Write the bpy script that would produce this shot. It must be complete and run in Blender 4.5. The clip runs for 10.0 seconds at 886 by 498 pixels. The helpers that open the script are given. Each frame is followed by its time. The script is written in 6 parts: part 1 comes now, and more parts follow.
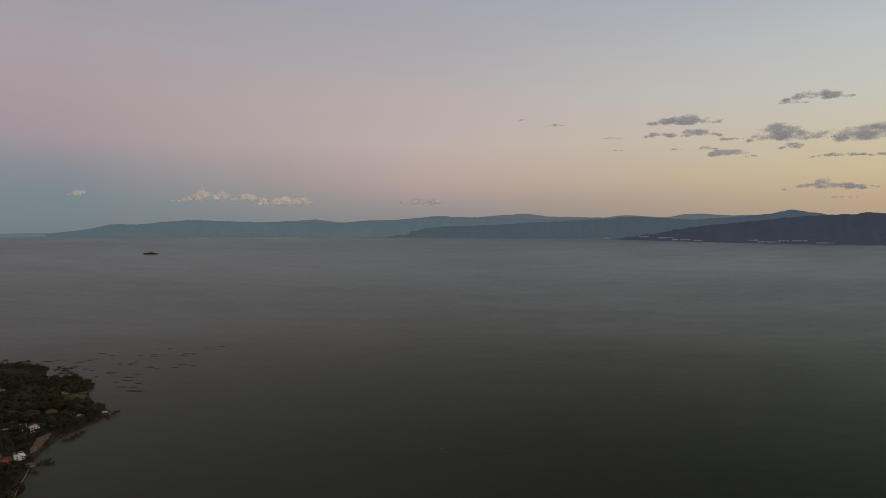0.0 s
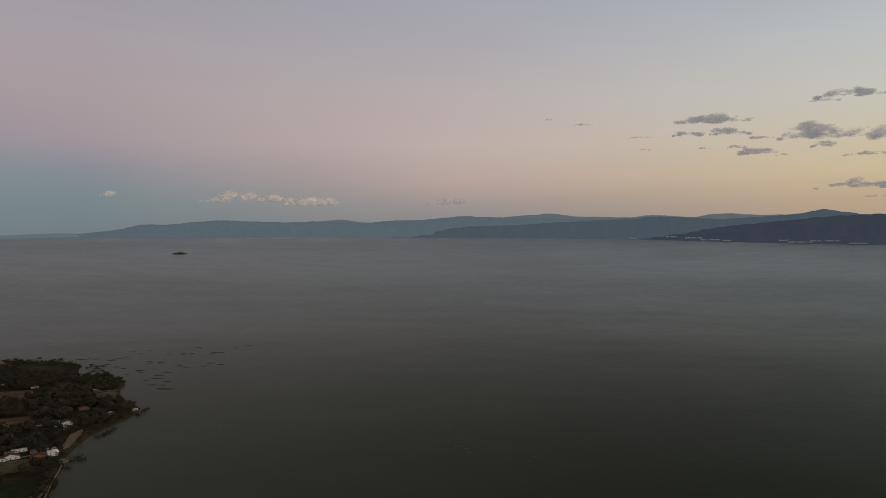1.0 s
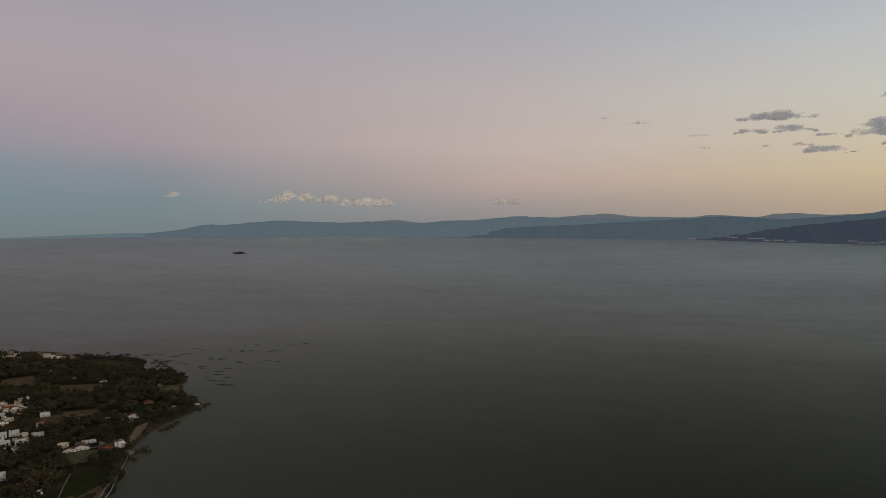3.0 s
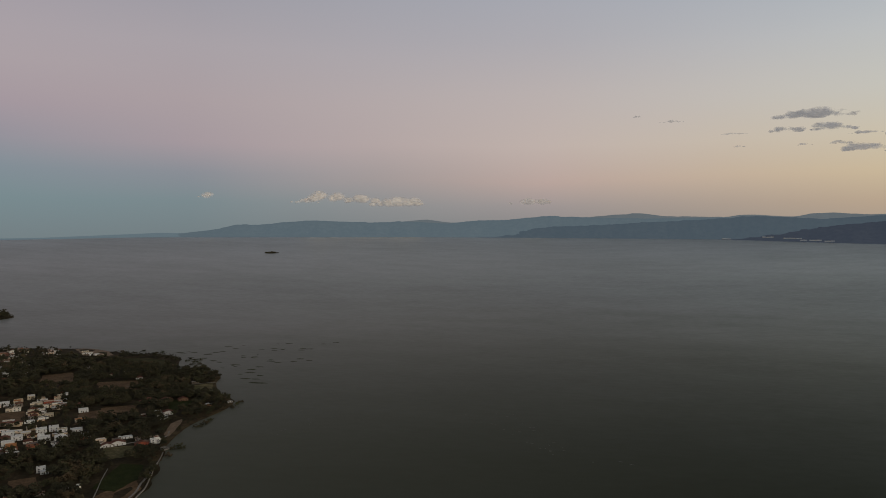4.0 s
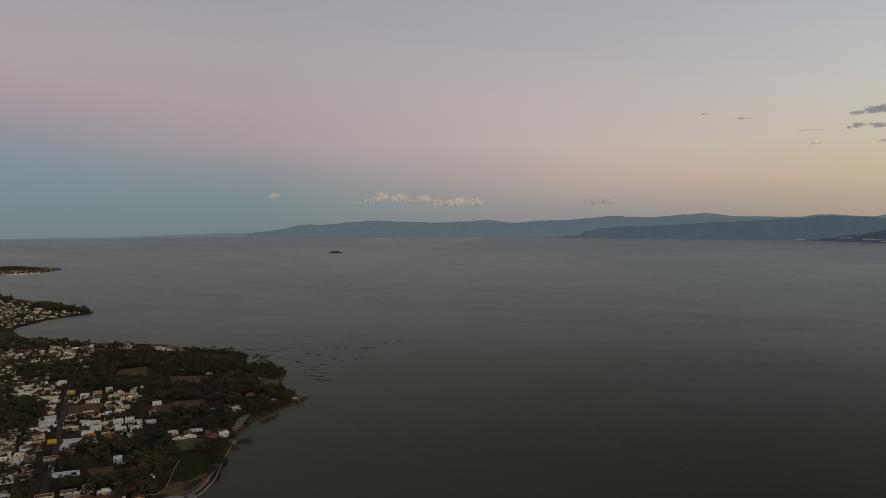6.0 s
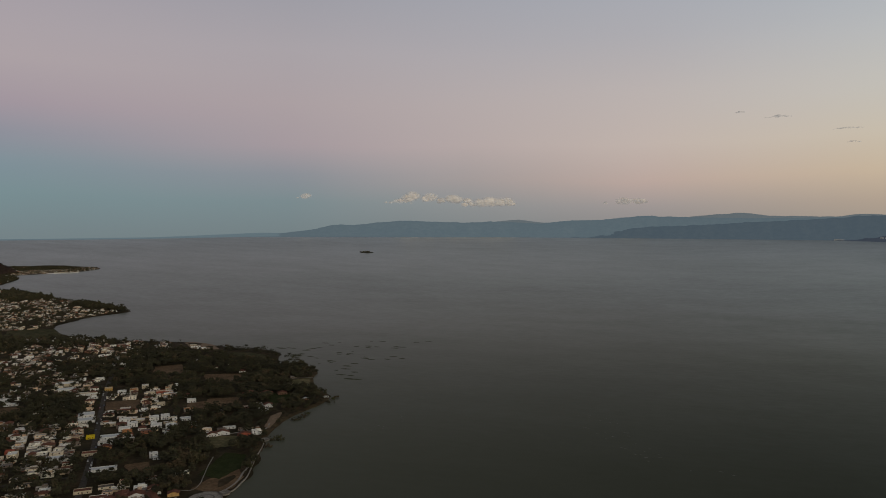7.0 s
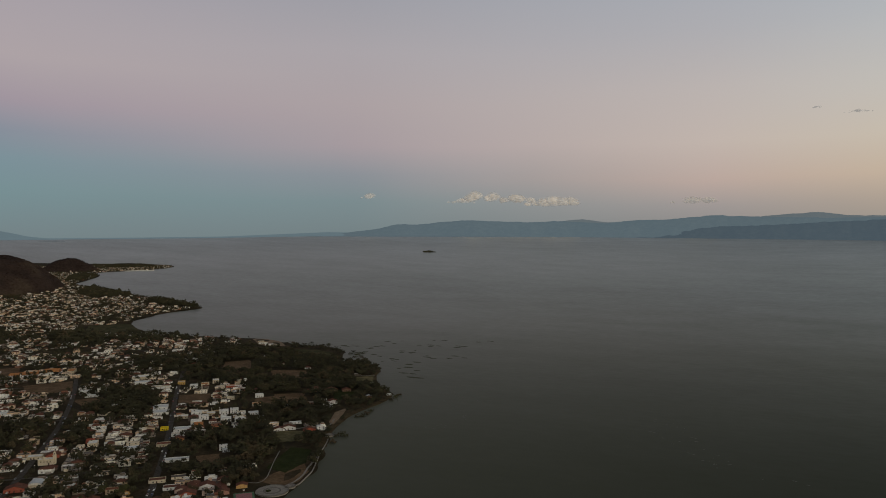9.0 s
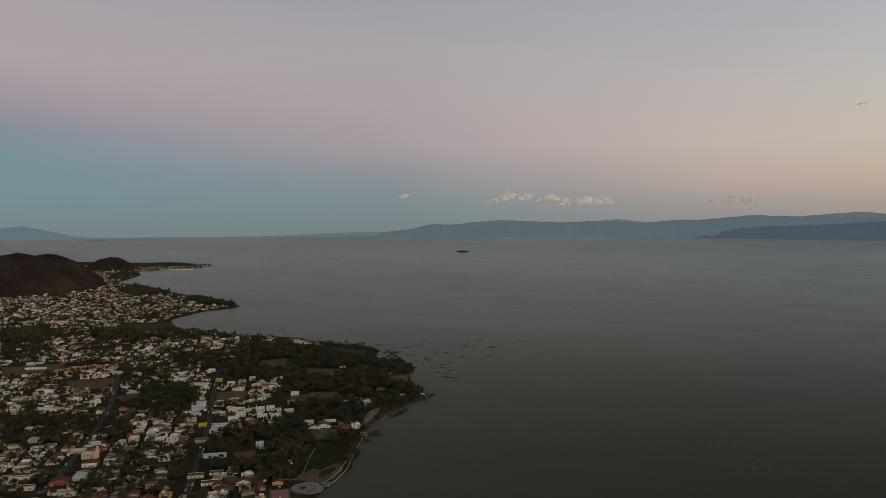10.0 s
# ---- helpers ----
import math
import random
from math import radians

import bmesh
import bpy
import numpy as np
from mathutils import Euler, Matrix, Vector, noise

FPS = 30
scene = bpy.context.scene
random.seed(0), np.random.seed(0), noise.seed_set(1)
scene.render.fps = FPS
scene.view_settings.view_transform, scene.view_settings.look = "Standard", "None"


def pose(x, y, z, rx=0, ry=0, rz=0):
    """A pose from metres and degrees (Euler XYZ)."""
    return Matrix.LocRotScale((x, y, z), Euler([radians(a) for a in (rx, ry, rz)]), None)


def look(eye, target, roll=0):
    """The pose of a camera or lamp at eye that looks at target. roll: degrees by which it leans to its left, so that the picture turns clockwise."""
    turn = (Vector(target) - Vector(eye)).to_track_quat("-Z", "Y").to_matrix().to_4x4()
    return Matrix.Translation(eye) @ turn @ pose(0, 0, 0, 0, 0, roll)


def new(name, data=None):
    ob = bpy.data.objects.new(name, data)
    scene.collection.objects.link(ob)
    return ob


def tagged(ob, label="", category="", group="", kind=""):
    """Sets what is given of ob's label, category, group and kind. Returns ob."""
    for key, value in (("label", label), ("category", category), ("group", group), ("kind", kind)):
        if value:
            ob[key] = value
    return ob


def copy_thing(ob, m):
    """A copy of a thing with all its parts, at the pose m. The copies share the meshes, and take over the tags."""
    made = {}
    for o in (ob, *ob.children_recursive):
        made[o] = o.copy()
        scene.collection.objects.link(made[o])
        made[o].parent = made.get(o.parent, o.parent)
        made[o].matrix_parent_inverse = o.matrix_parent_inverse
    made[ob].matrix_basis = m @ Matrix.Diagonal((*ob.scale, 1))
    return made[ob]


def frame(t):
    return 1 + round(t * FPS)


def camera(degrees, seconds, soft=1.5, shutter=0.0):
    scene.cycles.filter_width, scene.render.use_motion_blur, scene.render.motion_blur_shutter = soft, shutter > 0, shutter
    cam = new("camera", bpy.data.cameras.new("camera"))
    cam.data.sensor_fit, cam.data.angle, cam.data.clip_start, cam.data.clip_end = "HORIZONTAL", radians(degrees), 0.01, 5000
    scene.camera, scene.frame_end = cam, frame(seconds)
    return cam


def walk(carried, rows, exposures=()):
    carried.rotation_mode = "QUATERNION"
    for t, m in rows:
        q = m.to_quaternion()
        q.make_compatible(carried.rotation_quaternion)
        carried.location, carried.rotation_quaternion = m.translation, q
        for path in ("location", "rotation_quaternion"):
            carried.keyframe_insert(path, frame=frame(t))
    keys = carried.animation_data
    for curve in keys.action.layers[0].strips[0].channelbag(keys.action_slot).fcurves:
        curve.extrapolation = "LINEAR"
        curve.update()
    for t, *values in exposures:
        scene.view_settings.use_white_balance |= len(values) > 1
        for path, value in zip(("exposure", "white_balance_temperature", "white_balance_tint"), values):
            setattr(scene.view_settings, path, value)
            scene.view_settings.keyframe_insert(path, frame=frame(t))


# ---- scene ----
EYE = 250.0
SUN_BEARING = 110.0
cam = camera(63.8, 10.0, soft=0.95)
# seconds, turn to the left, tilt up, lean to the right: the camera hangs in the air and pans
PATH = [
    (0.0, -0.312, -1.273, 0.045),
    (0.5, 0.693, -1.265, 0.063),
    (1.0, 1.719, -1.266, 0.069),
    (1.5, 2.742, -1.268, 0.063),
    (2.0, 3.784, -1.259, 0.045),
    (2.5, 4.898, -1.251, 0.025),
    (3.0, 6.065, -1.253, 0.016),
    (3.5, 7.262, -1.259, 0.012),
    (4.0, 8.485, -1.264, 0.004),
    (4.5, 9.698, -1.264, -0.010),
    (5.0, 10.933, -1.261, -0.028),
    (5.5, 12.194, -1.257, -0.047),
    (6.0, 13.436, -1.256, -0.058),
    (6.5, 14.659, -1.256, -0.060),
    (7.0, 15.880, -1.260, -0.066),
    (7.5, 17.140, -1.267, -0.081),
    (8.0, 18.381, -1.274, -0.100),
    (8.5, 19.635, -1.283, -0.122),
    (9.0, 20.904, -1.297, -0.145),
    (9.5, 22.240, -1.307, -0.166),
    (10.0, 23.642, -1.311, -0.187),
]
walk(cam, [(t, pose(0, 0, EYE, 90 + pitch, lean, turn)) for t, turn, pitch, lean in PATH],
     exposures=[(0.0, -0.04, 6500, 10.0), (2.5, 0.0, 6500, 9.0), (5.0, 0.02, 6500, 7.5), (7.5, 0.04, 6500, 6.0), (10.0, 0.06, 6500, 4.5)])

# ---------------------------------------------------------------- sky and light


def lin(r, g, b):
    """Linear colour of an sRGB colour given in 0..255."""
    out = []
    for c in (r, g, b):
        c = c / 255.0
        out.append(c / 12.92 if c <= 0.04045 else ((c + 0.055) / 1.055) ** 2.4)
    return (*out, 1.0)


# the dusk sky: at each angle from the sunset's bearing, colours by height in degrees
SKY = [
    (0, [(-8, (120, 105, 92)), (0, (214, 172, 124)), (3, (236, 200, 142)), (7, (236, 214, 176)), (12, (206, 208, 206)), (20, (172, 186, 202)), (27, (114, 121, 132)), (45, (90, 98, 109)), (90, (74, 79, 85))]),
    (78, [(-8, (120, 108, 98)), (0, (168, 152, 136)), (2.2, (190, 166, 138)), (4.5, (205, 187, 152)), (7, (204, 194, 170)), (10, (199, 198, 188)), (14, (189, 193, 194)), (19, (167, 177, 188)), (27, (109, 114, 123)), (45, (85, 90, 99)), (90, (74, 79, 85))]),
    (110, [(-8, (110, 104, 100)), (0, (132, 130, 130)), (2.2, (156, 147, 146)), (4.2, (184, 163, 156)), (7, (191, 176, 170)), (11, (185, 175, 174)), (15, (172, 169, 175)), (19, (164, 166, 176)), (27, (116, 120, 128)), (45, (90, 94, 102)), (90, (78, 83, 88))]),
    (138, [(-8, (98, 98, 104)), (-1.2, (114, 125, 129)), (0, (116, 127, 131)), (2.5, (122, 136, 141)), (4.6, (138, 141, 149)), (6.8, (164, 151, 157)), (10, (170, 157, 161)), (14, (168, 160, 166)), (19, (154, 153, 163)), (27, (123, 125, 134)), (45, (95, 97, 106)), (90, (84, 89, 93))]),
    (166, [(-8, (92, 96, 104)), (-1.2, (112, 125, 130)), (0, (116, 129, 134)), (3, (118, 140, 146)), (5.2, (120, 141, 151)), (7.0, (130, 138, 152)), (9.0, (157, 144, 156)), (12, (172, 159, 164)), (16, (166, 156, 164)), (20, (156, 152, 164)), (27, (123, 125, 134)), (45, (95, 97, 106)), (90, (84, 88, 92))]),
    (180, [(-8, (86, 92, 104)), (0, (94, 112, 124)), (5, (100, 122, 136)), (9, (116, 124, 144)), (13, (148, 136, 150)), (20, (146, 142, 158)), (27, (121, 123, 132)), (45, (92, 95, 103)), (90, (84, 88, 92))]),
]

world = bpy.data.worlds.new("dusk_sky")
scene.world = world
world.use_nodes = True
wn, wl = world.node_tree.nodes, world.node_tree.links
wn.clear()


def wmath(op, a, b=None, c=None, clamp=False):
    n = wn.new("ShaderNodeMath")
    n.operation, n.use_clamp = op, clamp
    for i, v in enumerate((a, b, c)):
        if v is None:
            continue
        if isinstance(v, (int, float)):
            n.inputs[i].default_value = v
        else:
            wl.new(v, n.inputs[i])
    return n.outputs[0]


def wmix(f, a, b):
    n = wn.new("ShaderNodeMix")
    n.data_type = "RGBA"
    wl.new(f, n.inputs[0])
    wl.new(a, n.inputs[6])
    wl.new(b, n.inputs[7])
    return n.outputs[2]


tc = wn.new("ShaderNodeTexCoord")
sep = wn.new("ShaderNodeSeparateXYZ")
wl.new(tc.outputs["Generated"], sep.inputs[0])
dx, dy, dz = sep.outputs
flat = wmath("SQRT", wmath("ADD", wmath("MULTIPLY", dx, dx), wmath("MULTIPLY", dy, dy)))
height = wmath("MULTIPLY", wmath("ARCTAN2", dz, flat), 180 / math.pi)
along = wmath("ADD", wmath("MULTIPLY", dx, math.sin(radians(SUN_BEARING))), wmath("MULTIPLY", dy, math.cos(radians(SUN_BEARING))))
away = wmath("MULTIPLY", wmath("ARCCOSINE", wmath("DIVIDE", along, wmath("MAXIMUM", flat, 0.0001), clamp=False)), 180 / math.pi)
soft_noise = wn.new("ShaderNodeTexNoise")
soft_noise.inputs["Scale"].default_value, soft_noise.inputs["Detail"].default_value = 5.0, 4.0
wl.new(tc.outputs["Generated"], soft_noise.inputs["Vector"])
height = wmath("ADD", height, wmath("MULTIPLY", wmath("SUBTRACT", soft_noise.outputs[0], 0.5), 0.9))
warped = wmath("POWER", wmath("MULTIPLY", wmath("ADD", height, 8.0), 1 / 98.0, clamp=True), 0.5)
total = None
last = 0
for delta, stops in SKY:
    ramp = wn.new("ShaderNodeValToRGB")
    els = ramp.color_ramp.elements
    ramp.color_ramp.interpolation = "LINEAR"
    for i, (deg, rgb) in enumerate(stops):
        e = els[i] if i < 2 else els.new(1.0)
        e.position = ((deg + 8) / 98.0) ** 0.5
        e.color = lin(*rgb)
    wl.new(warped, ramp.inputs[0])
    if total is None:
        total = ramp.outputs[0]
    else:
        n = wn.new("ShaderNodeMapRange")
        n.interpolation_type = "SMOOTHSTEP" if delta < 90 else "LINEAR"
        wl.new(away, n.inputs["Value"])
        n.inputs["From Min"].default_value, n.inputs["From Max"].default_value = last, delta
        total = wmix(n.outputs[0], total, ramp.outputs[0])
    last = delta
bg = wn.new("ShaderNodeBackground")
bg.inputs["Strength"].default_value = 1.0
wl.new(total, bg.inputs["Color"])
out = wn.new("ShaderNodeOutputWorld")
wl.new(bg.outputs[0], out.inputs["Surface"])

sun = new("sun", bpy.data.lights.new("sun", "SUN"))
sun.data.energy, sun.data.angle, sun.data.color = 1.0, radians(50), (1.0, 0.84, 0.62)
b = radians(SUN_BEARING)
sun.matrix_world = look((math.sin(b) * 900, math.cos(b) * 900, 330), (0, 0, 0))

# ---------------------------------------------------------------- materials


def material(name, colours, scale=0.3, rough=0.85, bump=0.3, per_object=False, per_island=False, fine=4.0, spec=0.06, metal=0.0, steps=False, spread=0.35):
    """A surface whose colour wanders between the given ones (by noise, by object or by island), with finer mottling and relief."""
    m = bpy.data.materials.new(name)
    m.use_nodes = True
    n, l = m.node_tree.nodes, m.node_tree.links
    p = n["Principled BSDF"]
    p.inputs["Roughness"].default_value = rough
    p.inputs["Specular IOR Level"].default_value = spec
    p.inputs["Metallic"].default_value = metal
    geo = n.new("ShaderNodeNewGeometry")
    big = n.new("ShaderNodeTexNoise")
    big.inputs["Scale"].default_value, big.inputs["Detail"].default_value = scale, 5.0
    l.new(geo.outputs["Position"], big.inputs["Vector"])
    small = n.new("ShaderNodeTexNoise")
    small.inputs["Scale"].default_value, small.inputs["Detail"].default_value = scale * fine, 6.0
    l.new(geo.outputs["Position"], small.inputs["Vector"])
    ramp = n.new("ShaderNodeValToRGB")
    ramp.color_ramp.interpolation = "CONSTANT" if steps else "LINEAR"
    k = len(colours)
    for i, c in enumerate(colours):
        e = ramp.color_ramp.elements[i] if i < 2 else ramp.color_ramp.elements.new(1.0)
        if per_object or per_island:
            e.position = i / k if steps else i / max(k - 1, 1)
        else:
            e.position = 0.32 + 0.36 * i / max(k - 1, 1)
        e.color = (*c, 1)
    if per_object:
        l.new(n.new("ShaderNodeObjectInfo").outputs["Random"], ramp.inputs[0])
    elif per_island:
        l.new(geo.outputs["Random Per Island"], ramp.inputs[0])
    else:
        l.new(big.outputs[0], ramp.inputs[0])
    wear = n.new("ShaderNodeMapRange")
    wear.inputs["From Min"].default_value, wear.inputs["From Max"].default_value = 0.3, 0.7
    wear.inputs["To Min"].default_value, wear.inputs["To Max"].default_value = 1.0 - spread, 1.0 + spread * 0.5
    l.new(small.outputs[0], wear.inputs["Value"])
    mul = n.new("ShaderNodeMix")
    mul.data_type, mul.blend_type = "RGBA", "MULTIPLY"
    mul.inputs[0].default_value = 1.0
    l.new(ramp.outputs[0], mul.inputs[6])
    l.new(wear.outputs[0], mul.inputs[7])
    l.new(mul.outputs[2], p.inputs["Base Color"])
    if bump:
        bp = n.new("ShaderNodeBump")
        bp.inputs["Strength"].default_value, bp.inputs["Distance"].default_value = bump, 0.5 / max(scale * fine, 0.2)
        l.new(small.outputs[0], bp.inputs["Height"])
        l.new(bp.outputs[0], p.inputs["Normal"])
    return m


def add_haze(m, colour, strength):
    """Haze painted as emission: light scattered by kilometres of air before the distant backdrop."""
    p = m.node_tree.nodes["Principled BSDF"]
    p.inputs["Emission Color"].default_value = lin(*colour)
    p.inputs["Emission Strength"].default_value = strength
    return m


M_GROUND = material("dry_ground", [(0.024, 0.021, 0.012), (0.042, 0.033, 0.019), (0.070, 0.050, 0.030)], 0.03, 0.95, 0.4, fine=9)
M_FIELD = material("ploughed_field", [(0.10, 0.064, 0.038), (0.14, 0.09, 0.053), (0.17, 0.115, 0.068)], 0.05, 0.95, 0.4, fine=8)
M_MEADOW = material("rough_meadow", [(0.065, 0.068, 0.030), (0.12, 0.105, 0.055), (0.19, 0.155, 0.085)], 0.06, 0.95, 0.5, fine=8)
M_LAWN = material("watered_lawn", [(0.022, 0.030, 0.008), (0.034, 0.040, 0.013)], 0.08, 0.95, 0.4, fine=6)
M_REEDS = material("reed_bed", [(0.036, 0.040, 0.018), (0.062, 0.058, 0.028), (0.085, 0.070, 0.038)], 0.08, 0.95, 0.6, fine=8)
M_BANK = material("reedy_mud", [(0.045, 0.034, 0.020), (0.075, 0.054, 0.030), (0.10, 0.075, 0.040)], 0.10, 0.95, 0.5, fine=8)
M_COURT = material("faded_pink_court", [(0.30, 0.14, 0.15), (0.36, 0.18, 0.18)], 0.3, 0.85, 0.1)
M_COURT_GREEN = material("faded_green_court", [(0.08, 0.15, 0.09), (0.11, 0.19, 0.12)], 0.3, 0.85, 0.1)
M_SAND = material("beach_sand", [(0.20, 0.145, 0.10), (0.26, 0.19, 0.135)], 0.15, 0.95, 0.2)
M_ROAD = material("worn_asphalt", [(0.062, 0.054, 0.048), (0.092, 0.08, 0.071)], 0.15, 0.9, 0.2)
M_PAVE = material("pale_paving", [(0.22, 0.20, 0.18), (0.30, 0.275, 0.25)], 0.3, 0.85, 0.2)
M_STONE = material("sea_wall_stone", [(0.12, 0.11, 0.10), (0.18, 0.165, 0.15)], 0.8, 0.9, 0.4)
PALETTE = [(0.80, 0.78, 0.74), (0.60, 0.50, 0.38), (0.22, 0.17, 0.135), (0.84, 0.83, 0.81), (0.48, 0.34, 0.21), (0.26, 0.22, 0.19), (0.58, 0.43, 0.36), (0.32, 0.13, 0.08),
           (0.16, 0.125, 0.105), (0.76, 0.72, 0.65), (0.32, 0.27, 0.23), (0.54, 0.34, 0.14), (0.68, 0.49, 0.37), (0.24, 0.18, 0.135), (0.40, 0.23, 0.18), (0.44, 0.50, 0.55)]
ROOFS = [(0.44, 0.41, 0.38), (0.74, 0.71, 0.67), (0.19, 0.165, 0.15), (0.24, 0.10, 0.065), (0.80, 0.78, 0.75), (0.14, 0.12, 0.11), (0.32, 0.24, 0.19), (0.84, 0.82, 0.79), (0.24, 0.215, 0.20), (0.60, 0.54, 0.46)]
M_WALL = material("painted_render", PALETTE, 0.25, 0.9, 0.15, per_object=True, steps=True, spread=0.3)
M_ROOF = material("concrete_roof", ROOFS, 0.25, 0.9, 0.15, per_object=True, steps=True, spread=0.4)
PALETTE_FAR = [(0.84, 0.81, 0.74), (0.70, 0.60, 0.46), (0.20, 0.16, 0.13), (0.86, 0.84, 0.80), (0.54, 0.41, 0.28), (0.88, 0.87, 0.85), (0.76, 0.60, 0.45), (0.30, 0.14, 0.09), (0.15, 0.12, 0.10), (0.80, 0.75, 0.65), (0.30, 0.26, 0.23), (0.72, 0.52, 0.36), (0.22, 0.18, 0.15)]
M_WALL_FAR = material("painted_render_massed", PALETTE_FAR, 0.12, 0.9, 0.0, per_island=True, steps=True, spread=0.3)
M_ROOF_FAR = material("concrete_roof_massed", ROOFS, 0.12, 0.9, 0.0, per_island=True, steps=True, spread=0.4)
M_TILE = material("clay_roof_tile", [(0.125, 0.058, 0.042), (0.165, 0.075, 0.053), (0.095, 0.046, 0.036)], 0.4, 0.9, 0.4, fine=6)
M_WHITE = material("white_render", [(0.66, 0.65, 0.63), (0.74, 0.73, 0.71)], 0.2, 0.85, 0.1, spread=0.2)
M_CREAM = material("cream_render", [(0.52, 0.44, 0.32), (0.60, 0.52, 0.40)], 0.2, 0.85, 0.1, spread=0.2)
M_YELLOW = material("yellow_render", [(0.62, 0.47, 0.02), (0.70, 0.54, 0.03)], 0.2, 0.85, 0.1, spread=0.2)
M_OCHRE = material("ochre_render", [(0.48, 0.30, 0.09), (0.55, 0.36, 0.13)], 0.2, 0.85, 0.1, spread=0.25)
M_ORANGE = material("orange_render", [(0.42, 0.18, 0.07), (0.48, 0.23, 0.10)], 0.2, 0.85, 0.1, spread=0.25)
M_RED = material("red_render", [(0.34, 0.09, 0.06), (0.42, 0.13, 0.08)], 0.2, 0.85, 0.1, spread=0.25)
M_BRICK = material("brown_brick", [(0.17, 0.10, 0.07), (0.23, 0.14, 0.095)], 0.3, 0.9, 0.2, spread=0.3)
M_SHEET = material("sheet_metal_roof", [(0.46, 0.48, 0.50), (0.56, 0.58, 0.60)], 0.5, 0.5, 0.1, spec=0.5, spread=0.2)
M_TANK = material("water_tank_plastic", [(0.03, 0.03, 0.03), (0.08, 0.08, 0.08)], 1.0, 0.6, 0.0)
M_DOOR = material("door_steel", [(0.05, 0.04, 0.035), (0.16, 0.09, 0.05)], 0.3, 0.6, 0.1, per_object=True)
M_BARK = material("tree_bark", [(0.06, 0.045, 0.035), (0.10, 0.08, 0.06)], 1.5, 0.95, 0.5)
LEAVES = [(0.056, 0.053, 0.031), (0.078, 0.064, 0.038), (0.037, 0.038, 0.025), (0.095, 0.070, 0.044), (0.055, 0.056, 0.030), (0.047, 0.042, 0.028), (0.080, 0.084, 0.032), (0.052, 0.045, 0.030), (0.040, 0.040, 0.026)]
M_LEAF = material("tree_leaves", LEAVES, 0.5, 0.8, 0.4, per_object=True, fine=3, spread=0.35)
M_LEAF_FAR = material("tree_leaves_massed", [LEAVES[k] for k in (2, 5, 8, 0, 7, 4, 1, 3)], 0.035, 0.85, 0.3, fine=18, spread=0.4)
M_HILL = material("dry_scrub_hillside", [(0.026, 0.018, 0.016), (0.037, 0.026, 0.023), (0.046, 0.032, 0.027), (0.066, 0.048, 0.036)], 0.012, 0.95, 0.6, fine=14)
M_WEED = material("floating_water_plants", [(0.055, 0.060, 0.036), (0.085, 0.088, 0.052)], 0.3, 0.9, 0.3)
M_FOAM = material("foam_on_water", [(0.12, 0.12, 0.11), (0.20, 0.195, 0.18)], 0.5, 0.9, 0.0)
M_GLASS = bpy.data.materials.new("window_glass")
M_GLASS.use_nodes = True
M_GLASS.node_tree.nodes["Principled BSDF"].inputs["Base Color"].default_value = (0.02, 0.022, 0.025, 1)
M_GLASS.node_tree.nodes["Principled BSDF"].inputs["Roughness"].default_value = 0.12
M_LAMP = bpy.data.materials.new("lamp_glow")
M_LAMP.use_nodes = True
M_LAMP.node_tree.nodes["Principled BSDF"].inputs["Emission Color"].default_value = (1.0, 0.9, 0.72, 1)
M_LAMP.node_tree.nodes["Principled BSDF"].inputs["Emission Strength"].default_value = 3.0


def vapour(name, colours, glow, strength):
    """Cloud: white droplets; emission paints in the daylight scattered back out from inside."""
    m = material(name, colours, 0.010, 1.0, 0.0, spec=0.0, spread=0.2)
    p = m.node_tree.nodes["Principled BSDF"]
    p.inputs["Emission Color"].default_value, p.inputs["Emission Strength"].default_value = (*glow, 1), strength
    n, l = m.node_tree.nodes, m.node_tree.links
    thin = n.new("ShaderNodeAttribute")
    thin.attribute_name = "thickness"
    l.new(thin.outputs["Fac"], p.inputs["Alpha"])
    return m


# the grey clouds' shaded, backlit side is put into a darker base colour
M_CLOUD = vapour("grey_cloud", [(0.42, 0.42, 0.44), (0.54, 0.53, 0.54)], (1.0, 0.97, 0.98), 0.15)
M_CLOUD_PALE = vapour("pale_cloud", [(0.72, 0.68, 0.66), (0.86, 0.80, 0.76)], (1.0, 0.92, 0.86), 0.09)
# the blue haze of distance is put into the ridges' colours and emission
M_FAR = add_haze(material("distant_ridge", [(0.021, 0.027, 0.030), (0.036, 0.041, 0.042)], 0.004, 1.0, 0.0, spec=0.0, fine=8), (97, 111, 120), 0.74)
M_MID = add_haze(material("mid_ridge", [(0.018, 0.024, 0.027), (0.033, 0.036, 0.036)], 0.004, 1.0, 0.0, spec=0.0, fine=8), (84, 97, 108), 0.68)
M_NEAR = add_haze(material("near_ridge", [(0.018, 0.020, 0.024), (0.030, 0.030, 0.031)], 0.004, 1.0, 0.0, spec=0.0, fine=8), (60, 67, 79), 0.8)
M_FAINT = add_haze(material("faint_ridge", [(0.036, 0.042, 0.045), (0.048, 0.054, 0.057)], 0.004, 1.0, 0.0, spec=0.0), (104, 112, 118), 0.75)

M_WEST = add_haze(material("west_ridge", [(0.024, 0.036, 0.042), (0.030, 0.042, 0.048)], 0.004, 1.0, 0.0, spec=0.0), (102, 117, 125), 0.82)

# lake water: dull olive body under ripples that mirror the sky, with wind lanes
M_WATER = bpy.data.materials.new("lake_water")
M_WATER.use_nodes = True
n, l = M_WATER.node_tree.nodes, M_WATER.node_tree.links
n.remove(n["Principled BSDF"])
geo = n.new("ShaderNodeNewGeometry")


